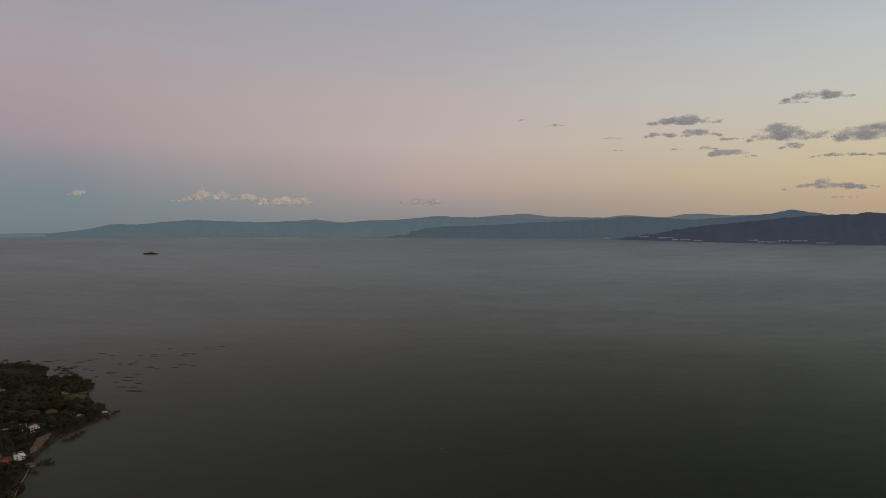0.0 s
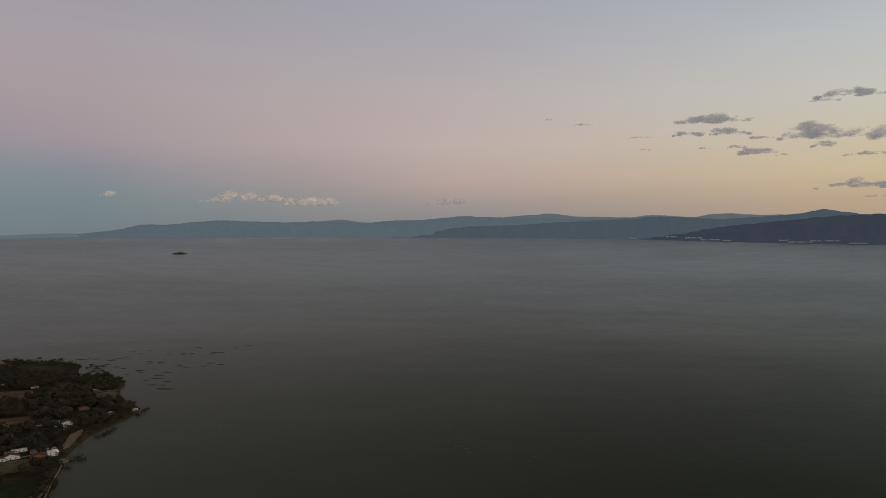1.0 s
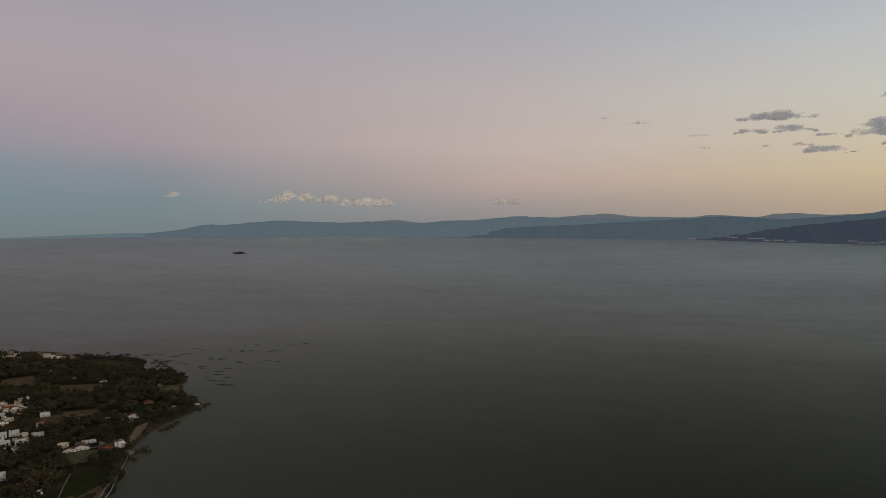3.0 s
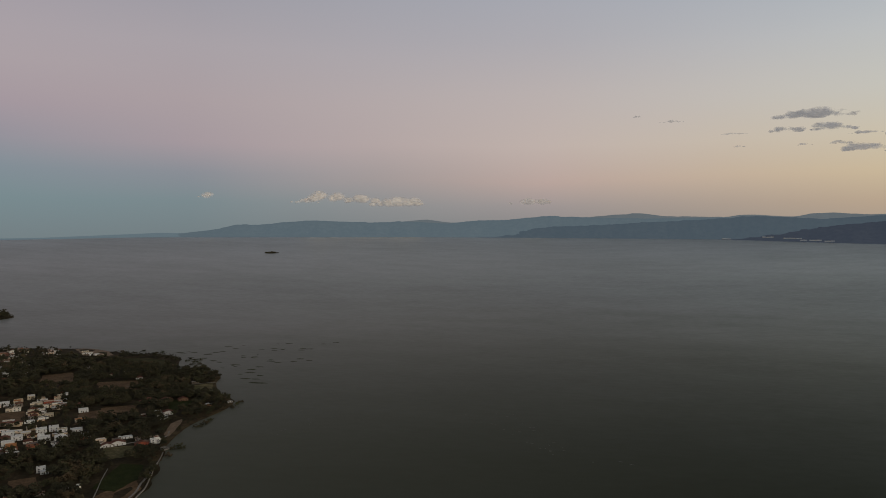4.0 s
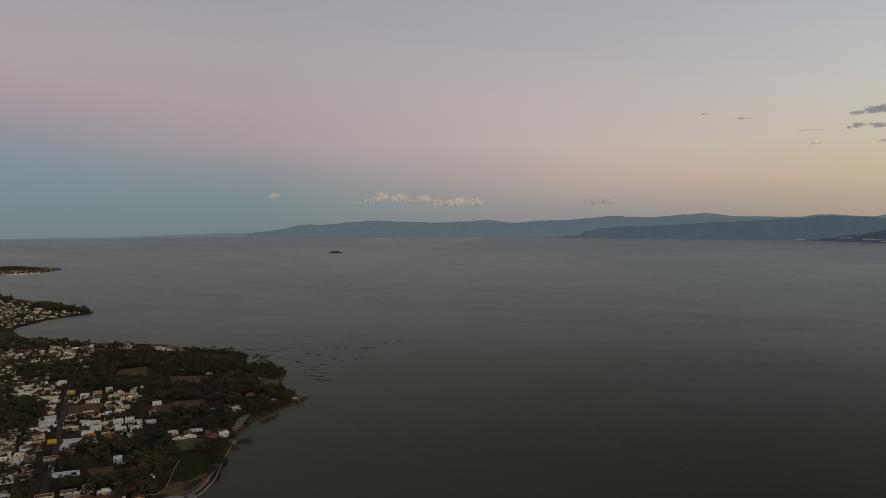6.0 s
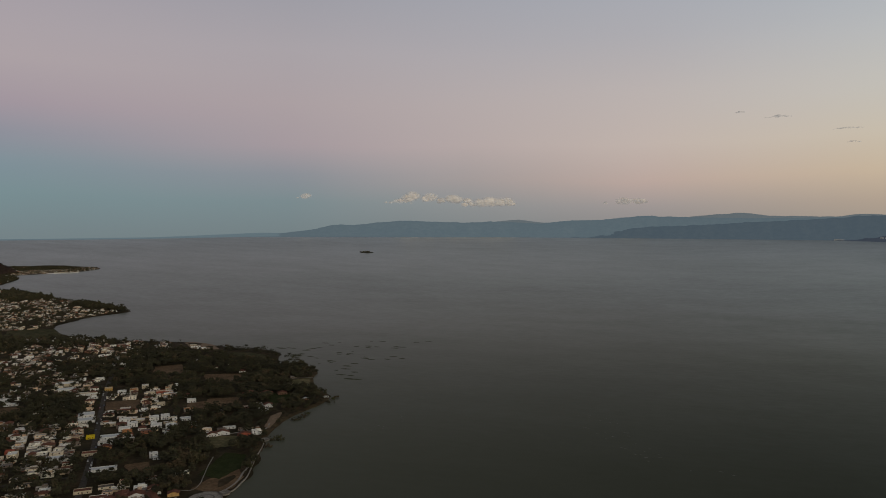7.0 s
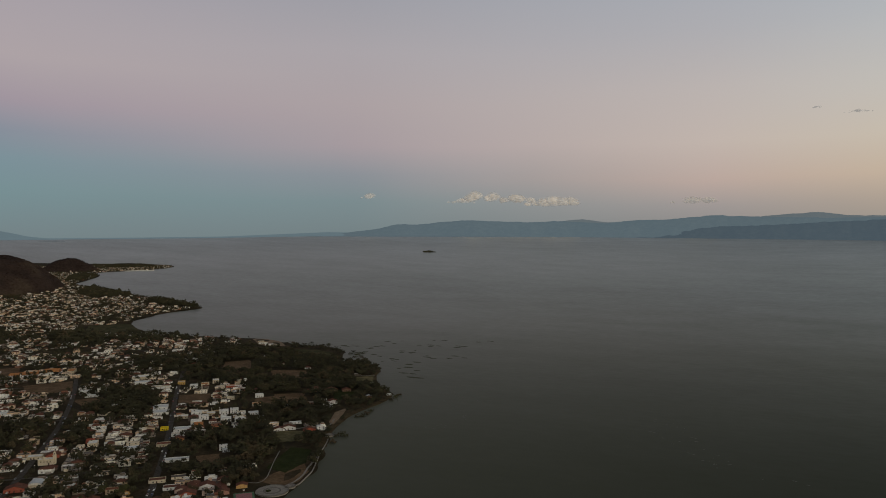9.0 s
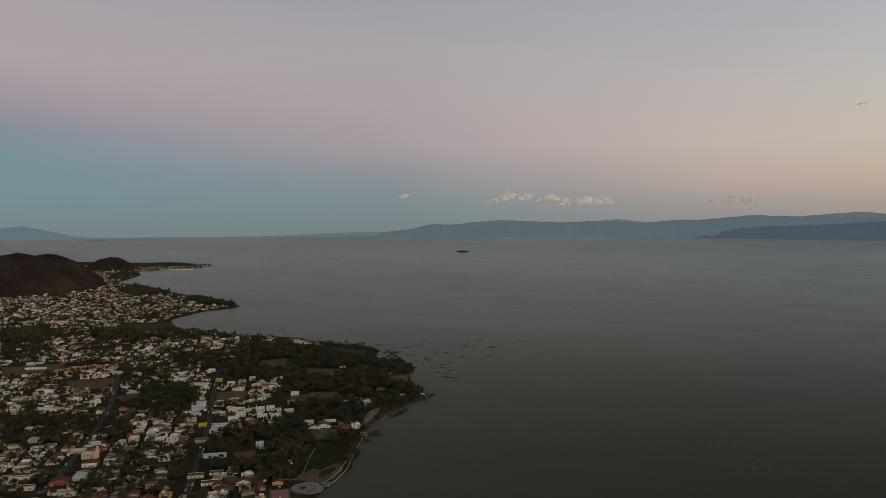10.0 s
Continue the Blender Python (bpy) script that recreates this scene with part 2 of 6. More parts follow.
def water_noise(scale, detail, squeeze, turn):
    """Noise over the lake, drawn out along the wind."""
    mp = n.new("ShaderNodeMapping")
    mp.inputs["Scale"].default_value, mp.inputs["Rotation"].default_value = (squeeze, 1.0, 1.0), (0, 0, radians(turn))
    l.new(geo.outputs["Position"], mp.inputs[0])
    t = n.new("ShaderNodeTexNoise")
    t.inputs["Scale"].default_value, t.inputs["Detail"].default_value = scale, detail
    l.new(mp.outputs[0], t.inputs["Vector"])
    return t.outputs[0]


def water_range(value, lo, hi, to_lo, to_hi, soft=False):
    r = n.new("ShaderNodeMapRange")
    r.interpolation_type = "SMOOTHSTEP" if soft else "LINEAR"
    for key, v in (("From Min", lo), ("From Max", hi), ("To Min", to_lo), ("To Max", to_hi)):
        r.inputs[key].default_value = v
    l.new(value, r.inputs["Value"])
    return r.outputs[0]


def water_sum(op, a, b):
    m = n.new("ShaderNodeMath")
    m.operation = op
    for k, v in enumerate((a, b)):
        if isinstance(v, float):
            m.inputs[k].default_value = v
        else:
            l.new(v, m.inputs[k])
    return m.outputs[0]


lanes = water_noise(0.0022, 5.0, 0.4, 14)
gusts = water_noise(0.012, 4.0, 0.5, 8)
ripple = water_noise(0.09, 5.0, 0.45, 14)
# body colour lighter to the west, darker out to the east
east = n.new("ShaderNodeSeparateXYZ")
l.new(geo.outputs["Position"], east.inputs[0])
eastward = water_sum("ADD", east.outputs["X"], water_sum("MULTIPLY", lanes, 600.0))
tint = n.new("ShaderNodeMix")
tint.data_type = "RGBA"
tint.inputs[6].default_value, tint.inputs[7].default_value = (0.078, 0.080, 0.058, 1), (0.025, 0.029, 0.014, 1)
l.new(water_range(eastward, -300, 700, 0.0, 1.0, True), tint.inputs[0])
body = n.new("ShaderNodeBsdfDiffuse")
l.new(tint.outputs[2], body.inputs["Color"])
# reflection painted in: sky mirrored more with distance from the origin, under the camera
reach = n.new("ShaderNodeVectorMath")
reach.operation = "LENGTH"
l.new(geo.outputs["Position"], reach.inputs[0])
distance_sheen = n.new("ShaderNodeValToRGB")
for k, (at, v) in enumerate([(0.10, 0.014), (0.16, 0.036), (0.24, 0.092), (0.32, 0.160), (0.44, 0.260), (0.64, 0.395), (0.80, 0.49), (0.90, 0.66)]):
    e = distance_sheen.color_ramp.elements[k] if k < 2 else distance_sheen.color_ramp.elements.new(1.0)
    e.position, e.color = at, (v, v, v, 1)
l.new(water_sum("MULTIPLY", reach.outputs["Value"], 1 / 5000.0), distance_sheen.inputs[0])
shift = water_sum("ADD", water_range(lanes, 0.3, 0.7, -0.10, 0.10), water_sum("ADD", water_range(gusts, 0.3, 0.7, -0.07, 0.07), water_range(ripple, 0.3, 0.7, -0.08, 0.08)))
gloss = n.new("ShaderNodeBsdfGlossy")
gloss.inputs["Color"].default_value = (0.95, 0.97, 0.94, 1)
gloss.inputs["Roughness"].default_value = 0.30
rip = water_noise(0.35, 5.0, 0.45, 14)
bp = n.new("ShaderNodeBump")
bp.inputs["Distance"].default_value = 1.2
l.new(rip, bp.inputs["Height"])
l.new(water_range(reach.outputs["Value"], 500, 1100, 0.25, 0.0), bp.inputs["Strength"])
l.new(bp.outputs[0], gloss.inputs["Normal"])
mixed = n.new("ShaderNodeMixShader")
l.new(water_sum("MULTIPLY", distance_sheen.outputs[0], water_sum("ADD", shift, 1.0)), mixed.inputs[0])
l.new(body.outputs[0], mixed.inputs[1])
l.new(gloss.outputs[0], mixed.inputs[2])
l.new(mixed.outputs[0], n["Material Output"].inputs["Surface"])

# ---------------------------------------------------------------- helpers for building

rng = np.random.default_rng(7)
NEAR, BEND, RIM = 1600.0, 2600.0, 4850.0
_d = np.linspace(1.0, RIM - 0.5, 6000)
_slope = EYE / (RIM - (NEAR + BEND) / 2)
_lift = np.where(_d < NEAR, 0, np.where(_d < BEND, _slope * (_d - NEAR) ** 2 / (2 * (BEND - NEAR)), _slope * (_d - (NEAR + BEND) / 2)))
_true = EYE * _d / (EYE - _lift)


def far(v):
    """Lays the far distance along its own lines of sight on to a gently rising rim, so that tens of kilometres fit into five."""
    v = np.array(v, float).reshape(-1, 3)
    d = np.hypot(v[:, 0], v[:, 1])
    s = (np.interp(d, _true, _d) / np.maximum(d, 1e-6))[:, None]
    eye = np.array([0, 0, EYE])
    return eye + (v - eye) * s


def mesh_of(name, verts, faces, mats, smooth=False, index=None):
    me = bpy.data.meshes.new(name)
    me.from_pydata([tuple(v) for v in np.asarray(verts, float).tolist()], [], [tuple(f) for f in (faces.tolist() if hasattr(faces, "tolist") else faces)])
    for m in mats if isinstance(mats, (list, tuple)) else [mats]:
        me.materials.append(m)
    if index is not None:
        me.polygons.foreach_set("material_index", np.asarray(index, np.int32))
    if smooth:
        me.polygons.foreach_set("use_smooth", np.ones(len(me.polygons), bool))
    me.update()
    return me


def solid(name, verts, faces, mats, parent=None, label="", smooth=False, index=None):
    ob = new(name, mesh_of(name, verts, faces, mats, smooth, index))
    if parent is not None:
        ob.parent = parent
    if label:
        ob["label"] = label
    return ob


def bearing(az, el, dist):
    """The place at a bearing and height in degrees, at that distance over the ground from the eye."""
    a = radians(az)
    return (math.sin(a) * dist, math.cos(a) * dist, EYE + math.tan(radians(el)) * dist)


BOX_F = [(0, 3, 2, 1), (4, 5, 6, 7), (0, 1, 5, 4), (1, 2, 6, 5), (2, 3, 7, 6), (3, 0, 4, 7)]


def box(x0, y0, z0, x1, y1, z1):
    return [(x0, y0, z0), (x1, y0, z0), (x1, y1, z0), (x0, y1, z0), (x0, y0, z1), (x1, y0, z1), (x1, y1, z1), (x0, y1, z1)]


def boxes(*bs):
    v, f = [], []
    for b in bs:
        k = len(v)
        v += box(*b)
        f += [tuple(i + k for i in q) for q in BOX_F]
    return v, f


def grid_faces(rows, cols, wrap=False):
    i = np.arange(rows - 1)[:, None]
    j = np.arange(cols if wrap else cols - 1)[None, :]
    k = (j + 1) % cols
    a, b_, c, d = i * cols + j, i * cols + k, (i + 1) * cols + k, (i + 1) * cols + j
    return np.stack([a, b_, c, d], -1).reshape(-1, 4)


def smooth_line(pts, n, closed=False):
    """A Catmull-Rom curve through the points."""
    p = np.array(pts, float)
    out = []
    m = len(p)
    for i in range(m if closed else m - 1):
        if closed:
            a, b_, c, d = p[i - 1], p[i], p[(i + 1) % m], p[(i + 2) % m]
        else:
            a, b_, c, d = p[max(i - 1, 0)], p[i], p[i + 1], p[min(i + 2, m - 1)]
        for t in np.arange(n) / n:
            out.append(0.5 * (2 * b_ + (c - a) * t + (2 * a - 5 * b_ + 4 * c - d) * t * t + (3 * b_ - a - 3 * c + d) * t ** 3))
    if not closed:
        out.append(p[-1])
    return np.array(out)


def signed_distance(pts, poly):
    """Metres from the polygon's edge, positive inside."""
    pts, poly = np.asarray(pts, float), np.asarray(poly, float)
    d2 = np.full(len(pts), 1e18)
    inside = np.zeros(len(pts), bool)
    for a, b_ in zip(poly, np.roll(poly, -1, 0)):
        e = b_ - a
        w = pts - a
        t = np.clip((w @ e) / max(e @ e, 1e-9), 0, 1)
        q = w - t[:, None] * e
        d2 = np.minimum(d2, (q * q).sum(1))
        hit = ((a[1] <= pts[:, 1]) & (b_[1] > pts[:, 1])) | ((b_[1] <= pts[:, 1]) & (a[1] > pts[:, 1]))
        xs = a[0] + (pts[:, 1] - a[1]) * e[0] / (e[1] if abs(e[1]) > 1e-9 else 1e-9)
        inside ^= hit & (pts[:, 0] < xs)
    return np.where(inside, 1, -1) * np.sqrt(d2)


def wobble(x, y, scale, seed=0.0):
    """Smooth noise of -1..1 at that size in metres."""
    return np.array([noise.fractal((px / scale, py / scale, seed), 0.7, 2.0, 3) for px, py in zip(np.ravel(x), np.ravel(y))])


# ---------------------------------------------------------------- lake and land

SHORE = [(-375, 562), (-382, 598), (-386, 633), (-400, 673), (-420, 721), (-438, 758), (-448, 787), (-460, 842), (-461, 892), (-455, 942), (-460, 987), (-485, 1020), (-515, 1053), (-549, 1114), (-565, 1163), (-601, 1208), (-634, 1226), (-678, 1227), (-728, 1330), (-788, 1361), (-846, 1362), (-937, 1386), (-1000, 1407), (-1135, 1389), (-1238, 1387), (-1311, 1388), (-1450, 1472), (-1518, 1551), (-1551, 1642)]
SHORE_FAR = [(-1579, 1745), (-1571, 1895), (-1695, 1984), (-1887, 2085), (-2031, 2151), (-2252, 2256), (-2618, 2434), (-2837, 2535), (-3018, 2770), (-3276, 3088), (-3522, 3298), (-3509, 3517), (-3495, 3756), (-3726, 4191), (-4375, 4446), (-4545, 4257)] + [
    (-5400, 4150), (-6500, 4150), (-8800, 3200), (-8800, -6200), (5000, -6200), (3100, -1900), (1100, -880), (310, -410), (-40, -75), (-210, 160), (-328, 375)]
coast = smooth_line(SHORE + SHORE_FAR, 5, closed=True)
coast = coast + np.stack([wobble(coast[:, 0], coast[:, 1], 45, 3.0), wobble(coast[:, 0], coast[:, 1], 45, 9.0)], 1) * np.minimum(6, 0.006 * np.hypot(coast[:, 0], coast[:, 1]))[:, None]

# hills: centre, half axes along and across, turn, height
HILLS = [(-2963, 2258, 560, 250, 142, 143), (-2985, 2130, 540, 330, 144, 146), (-3240, 1960, 680, 500, 146, 164), (-3844, 3389, 230, 172, 138, 82)]


def ground_height(x, y):
    pts = np.stack([np.ravel(x), np.ravel(y)], 1)
    d = signed_distance(pts, coast)
    z = np.clip(d * 0.05, -2.5, 0.9) + 0.002 * np.clip(d - 25, 0, 300)
    for cx, cy, a, b_, turn, h in HILLS:
        c, s = math.cos(radians(turn)), math.sin(radians(turn))
        u, v = ((pts[:, 0] - cx) * c + (pts[:, 1] - cy) * s) / a, (-(pts[:, 0] - cx) * s + (pts[:, 1] - cy) * c) / b_
        r = np.sqrt(u * u + v * v)
        z = np.maximum(z, h * np.clip(1.0 - r ** 1.75, 0, 1) + np.minimum(z, 2))
    return z, d


def ground_at(x, y):
    return float(ground_height([x], [y])[0][0])


az = np.concatenate([np.arange(-180, -66, 4.0), np.arange(-66, -16, 0.22), np.arange(-16, 180, 4.0)])
rad = np.concatenate([[30, 140, 260, 380], 460 * 1.0065 ** np.arange(0, 415)])
A, R_ = np.meshgrid(np.radians(az), rad)
gx, gy = np.sin(A) * R_, np.cos(A) * R_
gz, gd = ground_height(gx, gy)
rough_hill = np.clip((gz - 8) / 30, 0, 1)
gz = gz + rough_hill * (wobble(gx, gy, 120, 5.0) * 9 + wobble(gx, gy, 30, 2.0) * 2.5)
faces = grid_faces(len(rad), len(az), wrap=True)
keep = (gd[faces] > -40).any(1)
faces = faces[keep]
on_hill = (gz[faces].mean(1) > 7.5).astype(int)
gv = far(np.stack([gx.ravel(), gy.ravel(), gz], 1))
used = np.unique(faces)
remap = np.full(len(gv), -1)
remap[used] = np.arange(len(used))
ground = solid("ground", gv[used], remap[faces], [M_GROUND, M_HILL], smooth=True, index=on_hill)
tagged(ground, "dry brown lakeside ground rising to dark scrub hills", "ground", kind="structure")

def shore_el(q):
    """How far below the level of the eye the lake ends, by bearing: the open end to the west, the far shore, the near shore to the east."""
    return float(np.interp(q, [-60, -55, -48, -40, -36, -30, -24, -14, 0, 8, 13, 17, 22, 28, 34, 60], [-0.64, -0.61, -0.53, -0.46, -0.39, -0.27, -0.22, -0.29, -0.38, -0.43, -0.47, -0.60, -0.73, -0.84, -0.87, -1.0]))


def lake_end(q):
    """Distance over the ground at which the lake ends on that bearing."""
    return (EYE + _slope * (NEAR + BEND) / 2) / (_slope - math.tan(radians(shore_el(q))))


az = np.radians(np.concatenate([np.arange(-180, -70, 3.0), np.arange(-70, 45, 0.5), np.arange(45, 180, 3.0)]))
rad = np.concatenate([[0.02, 20], 60 * 1.012 ** np.arange(0, 557)])
A, R_ = np.meshgrid(az, rad)
wv = far(np.stack([(np.sin(A) * R_).ravel(), (np.cos(A) * R_).ravel(), 0 * A.ravel()], 1))
ends = np.tile([lake_end(math.degrees(q)) for q in az], len(rad))
out_ = np.hypot(wv[:, 0], wv[:, 1]) > ends
wv[out_, :2] *= (ends[out_] / np.hypot(wv[out_, 0], wv[out_, 1]))[:, None]
wv[out_, 2] = _slope * (ends[out_] - (NEAR + BEND) / 2)
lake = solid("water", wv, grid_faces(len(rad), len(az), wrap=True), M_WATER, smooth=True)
reach_ = np.hypot(wv[:, 0], wv[:, 1])
ease_ = np.clip((reach_ - NEAR) / (4500 - NEAR), 0, 1)
# normals lean past the slope so the distant lake mirrors sky above the ridges
tilt_ = (np.clip((reach_ - NEAR) / (BEND - NEAR), 0, 1) + 0.5 * ease_ + 1.5 * ease_ ** 4) * _slope
lake.data.normals_split_custom_set_from_vertices([Vector((-t_ * x_ / r_, -t_ * y_ / r_, 1)).normalized() for t_, x_, y_, r_ in zip(tilt_, wv[:, 0], wv[:, 1], np.maximum(reach_, 0.01))])
tagged(lake, "wide calm olive-grey lake reflecting the dusk sky", "water", kind="structure")

# ---------------------------------------------------------------- far shore ridges and clouds


def ridge(name, crest, base_el, start, crest_at, mat, label, rough=0.06, step=0.12, seed=1.0):
    """A range of hills: slopes with spurs from the shore up to the crest line and down behind it."""
    c = np.array(crest)
    a = np.arange(c[0, 0], c[-1, 0], step)
    el = np.interp(a, c[:, 0], c[:, 1])
    k = np.exp(-0.5 * (np.arange(-5, 6) / 2.2) ** 2)
    el = np.convolve(np.pad(el, 5, mode="edge"), k / k.sum(), "valid")
    el = el + np.array([noise.fractal((q * 1.3, seed, 0), 0.8, 2.0, 4) for q in a]) * rough * np.clip((el - np.array([base_el(q) for q in a])) / 0.9, 0, 1)
    rows = 9
    v = []
    for i in range(rows + 2):
        t = min(i / rows, 1.0)
        for q, e in zip(a, el):
            base = base_el(q)
            dist = max(start, lake_end(q))
            spur = noise.fractal((q * 0.9, t * 1.5, seed + 4), 0.8, 2.0, 4) * 0.20 * math.sin(math.pi * t)
            hgt = base + max(e - base, 0.02) * min(max(t ** 1.15 + spur, 0.0), 0.985 if t < 1 else 1.0)
            v.append(bearing(q, hgt if i <= rows else base - 0.3, dist + (crest_at - dist) * t + (40 if i > rows else 0)))
    ob = solid(name, v, grid_faces(rows + 2, len(a))[:, ::-1], mat, smooth=True)
    return tagged(ob, label, "mountains", kind="structure")


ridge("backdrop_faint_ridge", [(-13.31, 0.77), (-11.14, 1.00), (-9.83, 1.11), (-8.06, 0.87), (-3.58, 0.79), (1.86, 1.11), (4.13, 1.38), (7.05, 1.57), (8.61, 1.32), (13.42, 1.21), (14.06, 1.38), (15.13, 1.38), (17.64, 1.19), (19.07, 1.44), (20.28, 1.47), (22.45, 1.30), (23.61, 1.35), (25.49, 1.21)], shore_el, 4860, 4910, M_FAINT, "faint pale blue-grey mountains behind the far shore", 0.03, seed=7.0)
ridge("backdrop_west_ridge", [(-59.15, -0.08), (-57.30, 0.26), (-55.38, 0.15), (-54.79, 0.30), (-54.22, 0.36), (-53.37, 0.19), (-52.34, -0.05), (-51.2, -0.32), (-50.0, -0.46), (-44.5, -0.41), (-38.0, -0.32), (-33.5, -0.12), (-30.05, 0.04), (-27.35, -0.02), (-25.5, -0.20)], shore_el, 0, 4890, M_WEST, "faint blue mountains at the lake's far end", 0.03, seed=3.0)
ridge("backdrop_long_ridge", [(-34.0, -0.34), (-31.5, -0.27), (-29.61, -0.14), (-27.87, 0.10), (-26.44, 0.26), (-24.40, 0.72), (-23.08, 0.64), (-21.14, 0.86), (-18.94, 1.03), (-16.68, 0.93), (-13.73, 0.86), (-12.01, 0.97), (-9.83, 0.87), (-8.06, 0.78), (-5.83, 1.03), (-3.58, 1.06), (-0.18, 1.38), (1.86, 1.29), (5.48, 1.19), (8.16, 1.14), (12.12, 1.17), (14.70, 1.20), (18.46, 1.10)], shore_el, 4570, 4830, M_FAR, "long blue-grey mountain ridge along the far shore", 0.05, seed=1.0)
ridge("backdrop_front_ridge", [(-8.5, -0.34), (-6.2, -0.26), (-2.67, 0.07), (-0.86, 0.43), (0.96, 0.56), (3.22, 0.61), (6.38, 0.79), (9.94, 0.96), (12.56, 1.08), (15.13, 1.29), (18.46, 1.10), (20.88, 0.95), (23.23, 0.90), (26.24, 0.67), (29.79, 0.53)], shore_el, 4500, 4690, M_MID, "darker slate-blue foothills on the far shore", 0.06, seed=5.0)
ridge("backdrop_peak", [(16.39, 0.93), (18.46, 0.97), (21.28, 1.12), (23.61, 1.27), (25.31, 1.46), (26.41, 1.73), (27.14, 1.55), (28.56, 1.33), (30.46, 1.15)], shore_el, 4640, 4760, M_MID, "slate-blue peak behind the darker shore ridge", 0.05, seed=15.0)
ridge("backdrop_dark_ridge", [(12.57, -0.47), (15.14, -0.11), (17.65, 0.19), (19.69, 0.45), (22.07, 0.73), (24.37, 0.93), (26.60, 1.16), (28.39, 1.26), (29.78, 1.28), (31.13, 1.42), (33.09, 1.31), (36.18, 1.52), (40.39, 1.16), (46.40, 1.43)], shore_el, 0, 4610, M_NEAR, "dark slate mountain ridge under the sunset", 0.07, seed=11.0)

ICO_V, ICO_F = [], []
_bm = bmesh.new()
bmesh.ops.create_icosphere(_bm, subdivisions=1, radius=1.0)
ICO_V = np.array([v.co[:] for v in _bm.verts])
ICO_F = np.array([[v.index for v in f.verts] for f in _bm.faces])
_bm.free()
OCT_V = np.array([(1, 0, 0.1), (0, 1, -0.1), (-1, 0, 0.1), (0, -1, -0.1), (0.05, 0, 0.9), (0, 0.05, -0.75)])
OCT_F = np.array([(0, 1, 4), (1, 2, 4), (2, 3, 4), (3, 0, 4), (1, 0, 5), (2, 1, 5), (3, 2, 5), (0, 3, 5)])


def clumps(centres, sizes, shape_v, shape_f, jag=0.25, flat_z=1.0):
    """Many small uneven lumps as one set of vertices and faces."""
    centres, sizes = np.asarray(centres, float), np.asarray(sizes, float)
    m, k = len(centres), len(shape_v)
    turn = rng.uniform(0, 2 * math.pi, m)
    c, s = np.cos(turn)[:, None], np.sin(turn)[:, None]
    x, y, z = shape_v[:, 0][None], shape_v[:, 1][None], shape_v[:, 2][None]
    v = np.stack([x * c - y * s, x * s + y * c, np.broadcast_to(z * flat_z, (m, k))], -1)
    v = v * (1 + rng.uniform(-jag, jag, (m, k, 1))) * (sizes[:, None, None] if sizes.ndim == 1 else sizes[:, None, :])
    v = v + centres[:, None, :]
    f = shape_f[None] + (np.arange(m) * k)[:, None, None]
    return v.reshape(-1, 3), f.reshape(-1, shape_f.shape[1])


def cloud(az_, el_, w, h, mat, label, wide, thick, soft, loose):
    """A cloud of many rounded puffs heaped on a flat base, bulging out and thinning into a ragged rim where the sky shows through."""
    local = np.random.default_rng(int(abs(az_) * 131 + el_ * 977))
    nu, nv = int(np.clip(w * 46, 40, 220)), int(np.clip(h * 80, 24, 110))
    x, y = np.meshgrid(np.linspace(-0.62, 0.62, nu) * w, np.linspace(-0.62, 0.68, nv) * h, indexing="ij")
    x, y = x.ravel(), y.ravel()
    count = int(np.clip(w / h * 4, 6, 26))
    cx = (np.clip(local.normal(0, 0.22, count), -0.46, 0.46) if loose == 0 else np.clip(local.normal(0, 0.30, count), -0.45, 0.45)) * w
    room = 1 - (np.abs(cx) / (0.52 * w)) ** 2
    r = h * (0.16 + 0.24 * local.random(count)) * (0.35 + 0.65 * room)
    cy = -0.26 * h + r * 0.75 + h * 0.25 * local.random(count) * room
    field = 1 - ((x[:, None] - cx) / (r * wide)) ** 2 - ((y[:, None] - cy) / r) ** 2
    best = np.log(np.exp(5 * np.clip(field, -2, 1)).sum(1)) / 5
    grain = 1.0 / (0.42 * h + 0.06)
    fray = np.array([noise.fractal((a * grain / wide, b * grain, az_ * 3.1), 0.8, 2.1, 5) for a, b in zip(x, y)])
    body = best + fray * (0.42 + 1.15 * loose) - 0.45 * loose - np.clip((-0.24 * h - y) / (0.2 * h), 0, 3)
    body *= np.clip(np.minimum((0.62 * w - np.abs(x)) / (0.08 * w), np.minimum(y + 0.62 * h, 0.68 * h - y) / (0.1 * h)), 0, 1)
    body = np.clip(body, 0, 1.2)
    unit = radians(h) * 4930
    bulge = (np.sqrt(np.clip(field, 0.0, 1)) * r / h).max(1) * np.clip(body * 2, 0, 1)
    dist = 4925 - np.minimum(unit * 0.8 * bulge, 60.0)
    front = np.array([bearing(az_ + a, el_ + b, d) for a, b, d in zip(x, y, dist)])
    back = np.array([bearing(az_ + a, el_ + b, 4926.0 + min(unit * 0.3, 40.0) * c) for a, b, c in zip(x, y, body)])
    faces = [f for f in grid_faces(nu, nv) if max(body[i] for i in f) > 0.01]
    used = sorted({i for f in faces for i in f})
    place = {i: k for k, i in enumerate(used)}
    m = len(used)
    fs = [tuple(place[i] for i in f) for f in faces]
    ob = solid("cloud", np.vstack([front[used], back[used]]), fs + [tuple(i + m for i in reversed(f)) for f in fs], mat, smooth=True)
    att = ob.data.attributes.new("thickness", "FLOAT", "POINT")
    t_ = np.clip(body[used] / soft, 0, 1)
    t_ = thick * t_ * t_ * (3 - 2 * t_)
    att.data.foreach_set("value", np.concatenate([t_, t_]).astype(np.float32))
    return tagged(ob, label, "cloud", "clouds over the lake")


